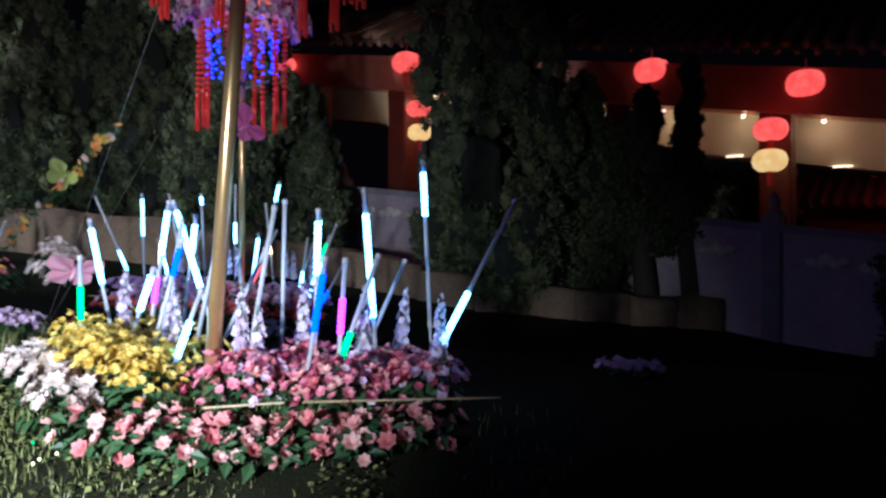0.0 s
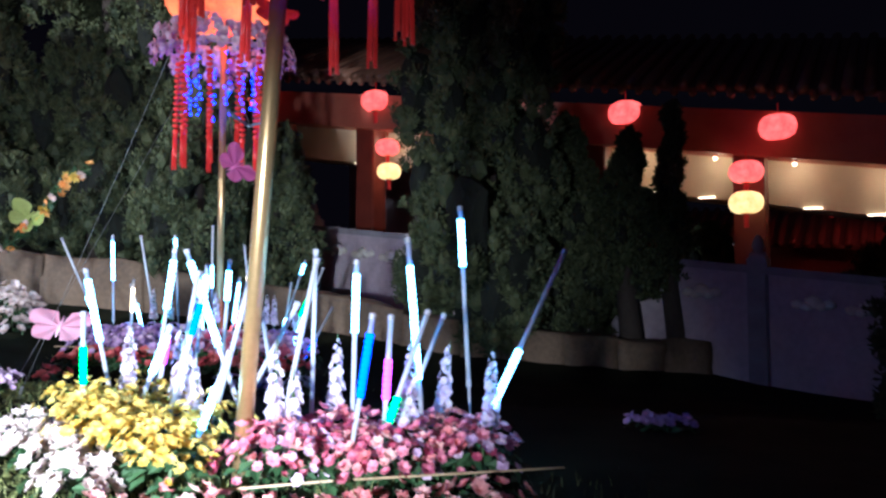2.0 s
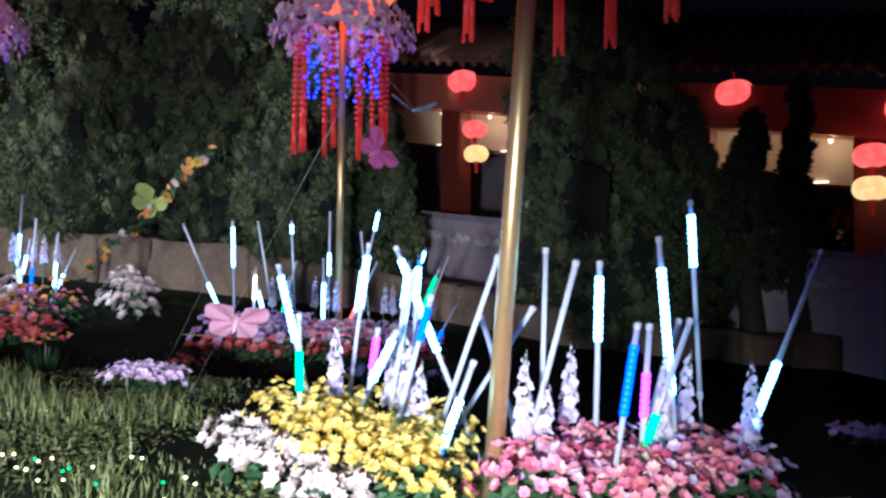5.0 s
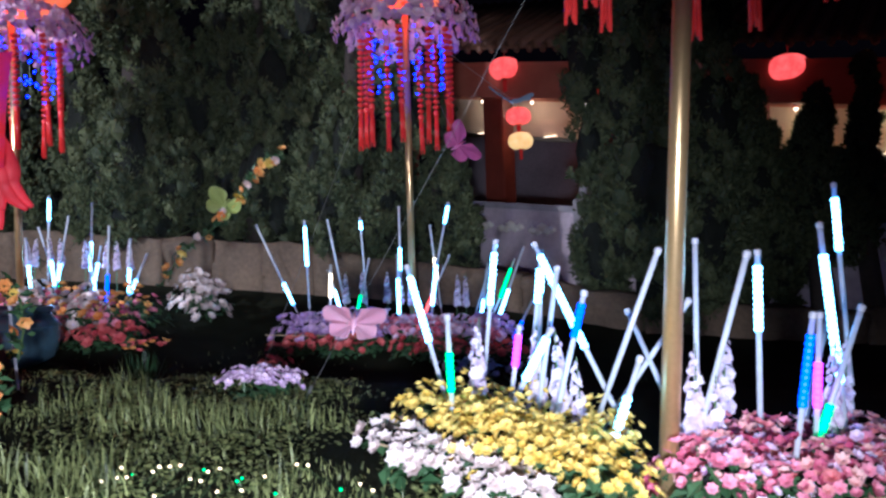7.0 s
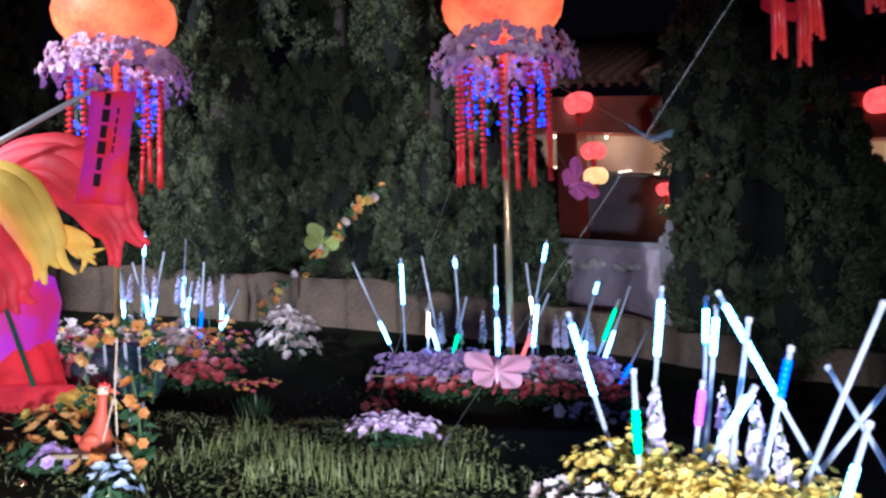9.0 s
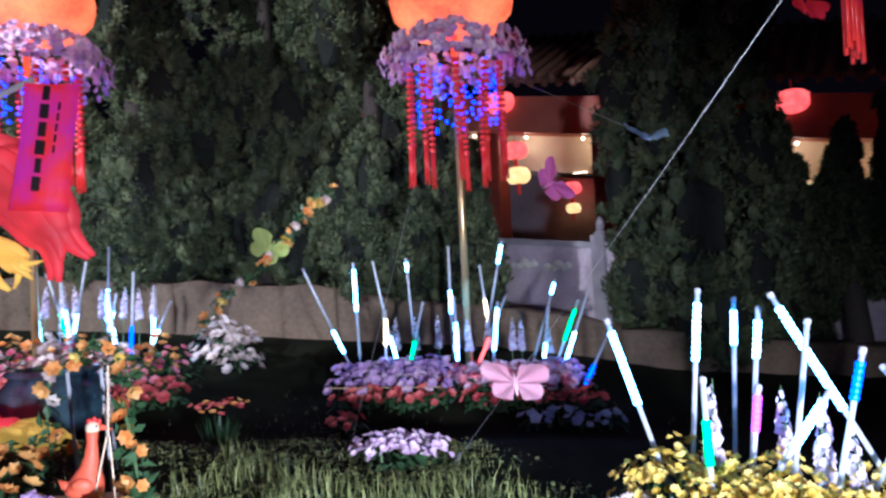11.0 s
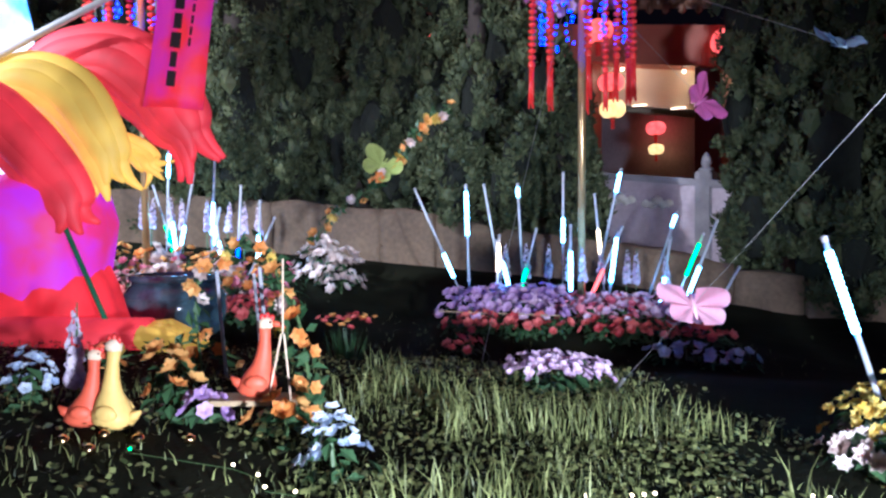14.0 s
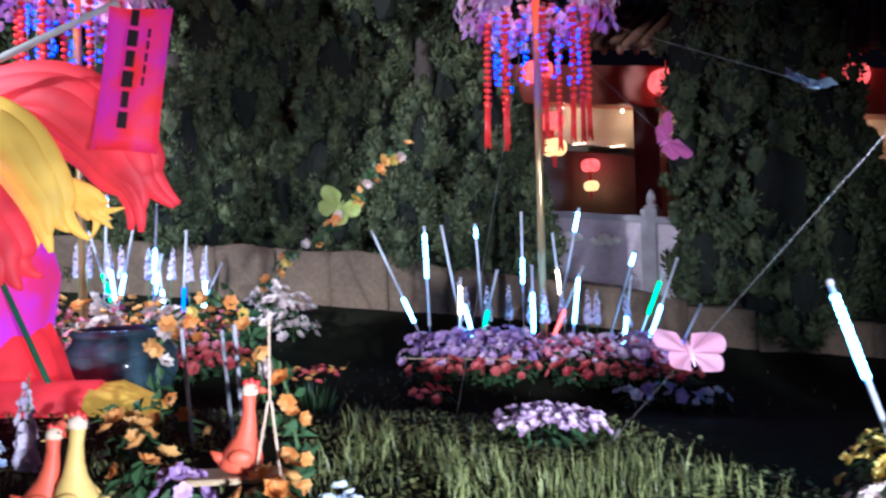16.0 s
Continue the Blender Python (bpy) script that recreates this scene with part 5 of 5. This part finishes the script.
def hen(at, height, material, label):
    """A long-necked toy hen with a pale head, comb, wattle and bill."""
    h = height
    t = thing("toy_hen", label, "hen figure", at, "toy hens")
    bm = bmesh.new()
    lathe(bm, [(0.001, 0), (0.13 * h, 0.0), (0.185 * h, 0.05 * h), (0.185 * h, 0.14 * h), (0.14 * h, 0.25 * h), (0.095 * h, 0.36 * h), (0.07 * h, 0.48 * h), (0.055 * h, 0.64 * h), (0.06 * h, 0.76 * h), (0.03 * h, 0.80 * h), (0.001, 0.81 * h)], 22)
    for v in bm.verts:
        k = v.co.z / h
        v.co.x += 0.05 * h * math.sin(3.0 * k)
        v.co.x *= 1.15
        v.co += v.co.normalized() * 0.012 * h * noise.noise(v.co * 30 / h * 0.3)
    part("body", bm, material, t, smooth=True)
    for q in (-1, 1):
        bm = bmesh.new()
        blob(bm, (0.01 * h, q * 0.15 * h, 0.16 * h), (0.13 * h, 0.05 * h, 0.09 * h), 0.15, 2, 3.0)
        part("wing", bm, material, t, smooth=True)
    bm = bmesh.new()
    tube(bm, [(-0.13 * h, 0, 0.10 * h), (-0.22 * h, 0, 0.14 * h), (-0.28 * h, 0, 0.19 * h)], [0.07 * h, 0.05 * h, 0.012 * h], 10)
    part("tail", bm, material, t, smooth=True)
    bm = bmesh.new()
    blob(bm, (0.05 * h, 0, 0.81 * h), (0.09 * h, 0.072 * h, 0.075 * h), 0.25, 2, 1.0)
    part("head", bm, PALE, t, "pale feathered head", True)
    for k in range(3):
        bm = bmesh.new()
        blob(bm, ((0.11 - 0.055 * k) * h, 0, (0.875 + 0.02 * (k % 2)) * h), (0.035 * h, 0.02 * h, 0.055 * h), 0.0, 1)
        part("comb", bm, COMB, t, "red comb", True)
    bm = bmesh.new()
    tube(bm, [(0.12 * h, 0, 0.82 * h), (0.20 * h, 0, 0.81 * h), (0.27 * h, 0, 0.785 * h)], [0.045 * h, 0.03 * h, 0.006 * h], 8)
    part("bill", bm, HEN_RED, t, "orange red bill", True)
    for q in (-1, 1):
        bm = bmesh.new()
        blob(bm, (0.10 * h, q * 0.075 * h, 0.84 * h), (0.014 * h, 0.008 * h, 0.014 * h), 0.0, 1)
        part("eye", bm, INK, t, "black eye", True)
    return t


hen(Matrix.Translation((-4.47, 3.74, ground(-4.47, 3.74) + 0.01)) @ pose(0, 0, 0, 0, 8, 10), 0.29, HEN_RED, "orange red toy hen with pale head on the grass")
hen(Matrix.Translation((-4.35, 3.72, ground(-4.35, 3.72) + 0.01)) @ pose(0, 0, 0, 0, -4, 170), 0.33, HEN_YEL, "yellow toy hen with red comb on the grass")
hen(Matrix.Translation((-3.92, 3.86, 1.125)) @ pose(0, 0, 0, 0, 6, 10), 0.31, HEN_RED, "orange red toy hen sitting on a small swing")


def bauble(x, y, size):
    z = ground(x, y)
    t = thing("golden_bauble", "small shiny golden ball lying on the soil", "bauble", Matrix.Translation((x, y, z + size * 0.9)), "golden baubles by the hens")
    bm = bmesh.new()
    blob(bm, (0, 0, 0), (size, size, size * 0.9), 0.03, 3)
    part("ball", bm, GOLD, t, smooth=True)
    bm = bmesh.new()
    lathe(bm, [(0.0, size * 1.05), (size * 0.22, size * 1.03), (size * 0.24, size * 0.84), (0.0, size * 0.82)], 12)
    part("cap", bm, GILT, t)


GOLD = surface("polished_gold", (0.70, 0.42, 0.16), (0.85, 0.58, 0.28), 0.22, 8, 0.02, 1.0)
for x, y, size in ((-4.42, 3.52, 0.020), (-4.30, 3.44, 0.019), (-4.20, 3.55, 0.021), (-4.33, 3.60, 0.018), (-4.05, 3.58, 0.018)):
    bauble(x, y, size)


def swing():
    t = thing("toy_swing", "small wooden swing seat hung between white cords", "swing", Matrix.Translation((-3.92, 3.86, 1.10)))
    bm = bmesh.new()
    box(bm, (-0.15, -0.07, 0), (0.15, 0.07, 0.018), 0.004)
    part("seat", bm, CANE, t, "thin wooden seat")
    for a, b in (((0.06, -0.06, 0.01), (0.10, -0.02, 0.24)), ((0.14, -0.06, 0.01), (0.11, -0.02, 0.24)), ((0.105, -0.02, 0.24), (0.105, 0, 0.50))):
        bm = bmesh.new()
        tube(bm, [a, b], 0.0035, 6)
        part("cord", bm, PALE, t, "white cord")
    for x in (-0.13, 0.13):
        bm = bmesh.new()
        tube(bm, [(x, 0.05, -0.15), (x, 0.05, 0.0)], 0.008, 6)
        part("leg", bm, CANE, t)


swing()
bed([plant("violet_clump", "small violet artificial flower tuft by the swing", H_MAUVE, 14, 0.03, 0.08, 0.12, 41, LAWN, 14)], [(-4.09, 3.84)], 17)


def basin():
    glaze = surface("dark_blue_glaze", (0.03, 0.06, 0.085), (0.10, 0.18, 0.22), 0.10, 5, 0.05)
    t = thing("glazed_pot", "wide dark blue glazed pot among the flowers", "pot", Matrix.Translation((-5.1, 6.3, ground(-5.1, 6.3) + 0.08)))
    bm = bmesh.new()
    lathe(bm, [(0.0, 0.0), (0.22, 0.0), (0.30, 0.06), (0.34, 0.20), (0.33, 0.32), (0.27, 0.40), (0.24, 0.40), (0.28, 0.30), (0.28, 0.15), (0.0, 0.08)], 40)
    part("body", bm, glaze, t, smooth=True)
    bm = bmesh.new()
    lathe(bm, [(0.25, 0.395), (0.28, 0.40), (0.30, 0.42), (0.29, 0.445), (0.255, 0.45), (0.235, 0.43), (0.25, 0.395)], 40)
    part("rim", bm, glaze, t, "rolled glazed rim", True)
    bm = bmesh.new()
    lathe(bm, [(0.322, 0.285), (0.345, 0.29), (0.345, 0.305), (0.322, 0.31)], 40)
    part("band", bm, glaze, t, "raised glazed band", True)
    bm = bmesh.new()
    blob(bm, (-5.1, 6.3, ground(-5.1, 6.3)), (0.4, 0.4, 0.1), 0.1, 2)
    solid("soil_mound", bm, SOIL, "low mound of dark soil under the pot", "soil", kind="structure")


basin()


# ---- little lights lying in the grass ----
def fairy_lights():
    r = random.Random(8)
    n = 0
    cols = [LED_WARM, LED_WARM, LED_WARM, LED_WARM, LED_GREEN]
    meshes = []
    for c in cols:
        bm = bmesh.new()
        bmesh.ops.create_icosphere(bm, subdivisions=1, radius=0.0055)
        meshes.append(mesh_of("bulb", bm, c, True))
    for row, (x0, x1, y0, y1) in enumerate(((-2.95, -1.90, 2.85, 3.3), (-4.5, -3.6, 3.15, 3.55), (-1.75, -1.35, 2.5, 2.8))):
        t = thing("fairy_lights", "string of small warm bulbs lying in the grass", "string lights", group="string lights")
        pts = []
        for i in range((38, 6, 9)[row]):
            x, y = r.uniform(x0, x1), r.uniform(y0, y1)
            pts.append(Vector((x, y, ground(x, y) + 0.03)))
        pts.sort(key=lambda p: p.x)
        bm = bmesh.new()
        tube(bm, pts, 0.001, 4)
        part("cable", bm, STEM, t)
        for i, p in enumerate(pts):
            part("bulb", meshes[r.randrange(5)], None, t, at=Matrix.Translation(p + Vector((0, 0, 0.012))))


fairy_lights()


# ---- unseen floodlight and lamp standard, added as bodies for the two assumed lamps ----
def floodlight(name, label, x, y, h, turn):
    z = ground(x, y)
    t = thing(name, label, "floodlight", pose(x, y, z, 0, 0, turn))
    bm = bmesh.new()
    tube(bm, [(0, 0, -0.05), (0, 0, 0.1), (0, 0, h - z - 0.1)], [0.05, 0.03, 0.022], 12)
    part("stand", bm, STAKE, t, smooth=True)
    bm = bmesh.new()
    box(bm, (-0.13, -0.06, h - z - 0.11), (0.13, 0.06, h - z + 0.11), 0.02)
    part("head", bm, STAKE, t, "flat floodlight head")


floodlight("floodlight", "small dark floodlight on a steel stand, added out of view", -1.75, -0.42, 1.36, 0)
floodlight("added_lamp_standard", "tall lamp standard added out of view beside the lawn", -9.32, 2.30, 4.9, -32)


# ---- low retaining wall in front of the trees ----
def low_wall():
    w = tagged(new("wall_planter"), "low rough sandstone retaining wall under the trees", "wall", kind="structure")
    line = [Vector(p) for p in ((-9.5, 9.9), (-6.5, 9.85), (-4.0, 9.82), (-1.5, 9.7), (0.4, 9.05), (2.2, 8.95), (3.3, 9.0))]
    r = random.Random(3)
    for a, b in zip(line, line[1:]):
        n = max(2, round((b - a).length / 0.62))
        for i in range(n):
            p, q = a.lerp(b, i / n), a.lerp(b, (i + 1) / n)
            m, d = (p + q) / 2, (q - p).length
            foot = ground(m.x, m.y)
            bm = bmesh.new()
            bmesh.ops.create_cube(bm, size=1.0)
            bmesh.ops.subdivide_edges(bm, edges=bm.edges[:], cuts=6, use_grid_fill=True)
            seed = r.uniform(0, 50)
            for v in bm.verts:
                x = m.x + v.co.x * (q.x - p.x)
                h = max(0.32, min(0.58, 0.35 - 0.06 * x)) + 0.06 * noise.noise(Vector((x * 1.7, 0.3, 0)))
                lift = ground(x, m.y) - foot
                soft = max(0.0, abs(v.co.x) * 2 - 0.75) ** 2 * 0.25 + max(0.0, v.co.z * 2 - 0.55) ** 2 * 0.5
                k = Vector((v.co.x * (d + 0.02), v.co.y * 0.40 * (1 - soft), (v.co.z + 0.5) * (h + 0.14) - 0.14 + lift - soft * 0.08))
                v.co = k + Vector((0, 0.06, 0.03)) * noise.noise(k * 3.2 + Vector((seed, 0, 0))) + Vector((0, 0.025, 0.012)) * noise.noise(k * 9 + Vector((0, seed, 0)))
            part("stone", bm, SANDSTONE, w, at=pose(m.x, m.y, foot, 0, 0, math.degrees(math.atan2(q.y - p.y, q.x - p.x))), smooth=True)


low_wall()
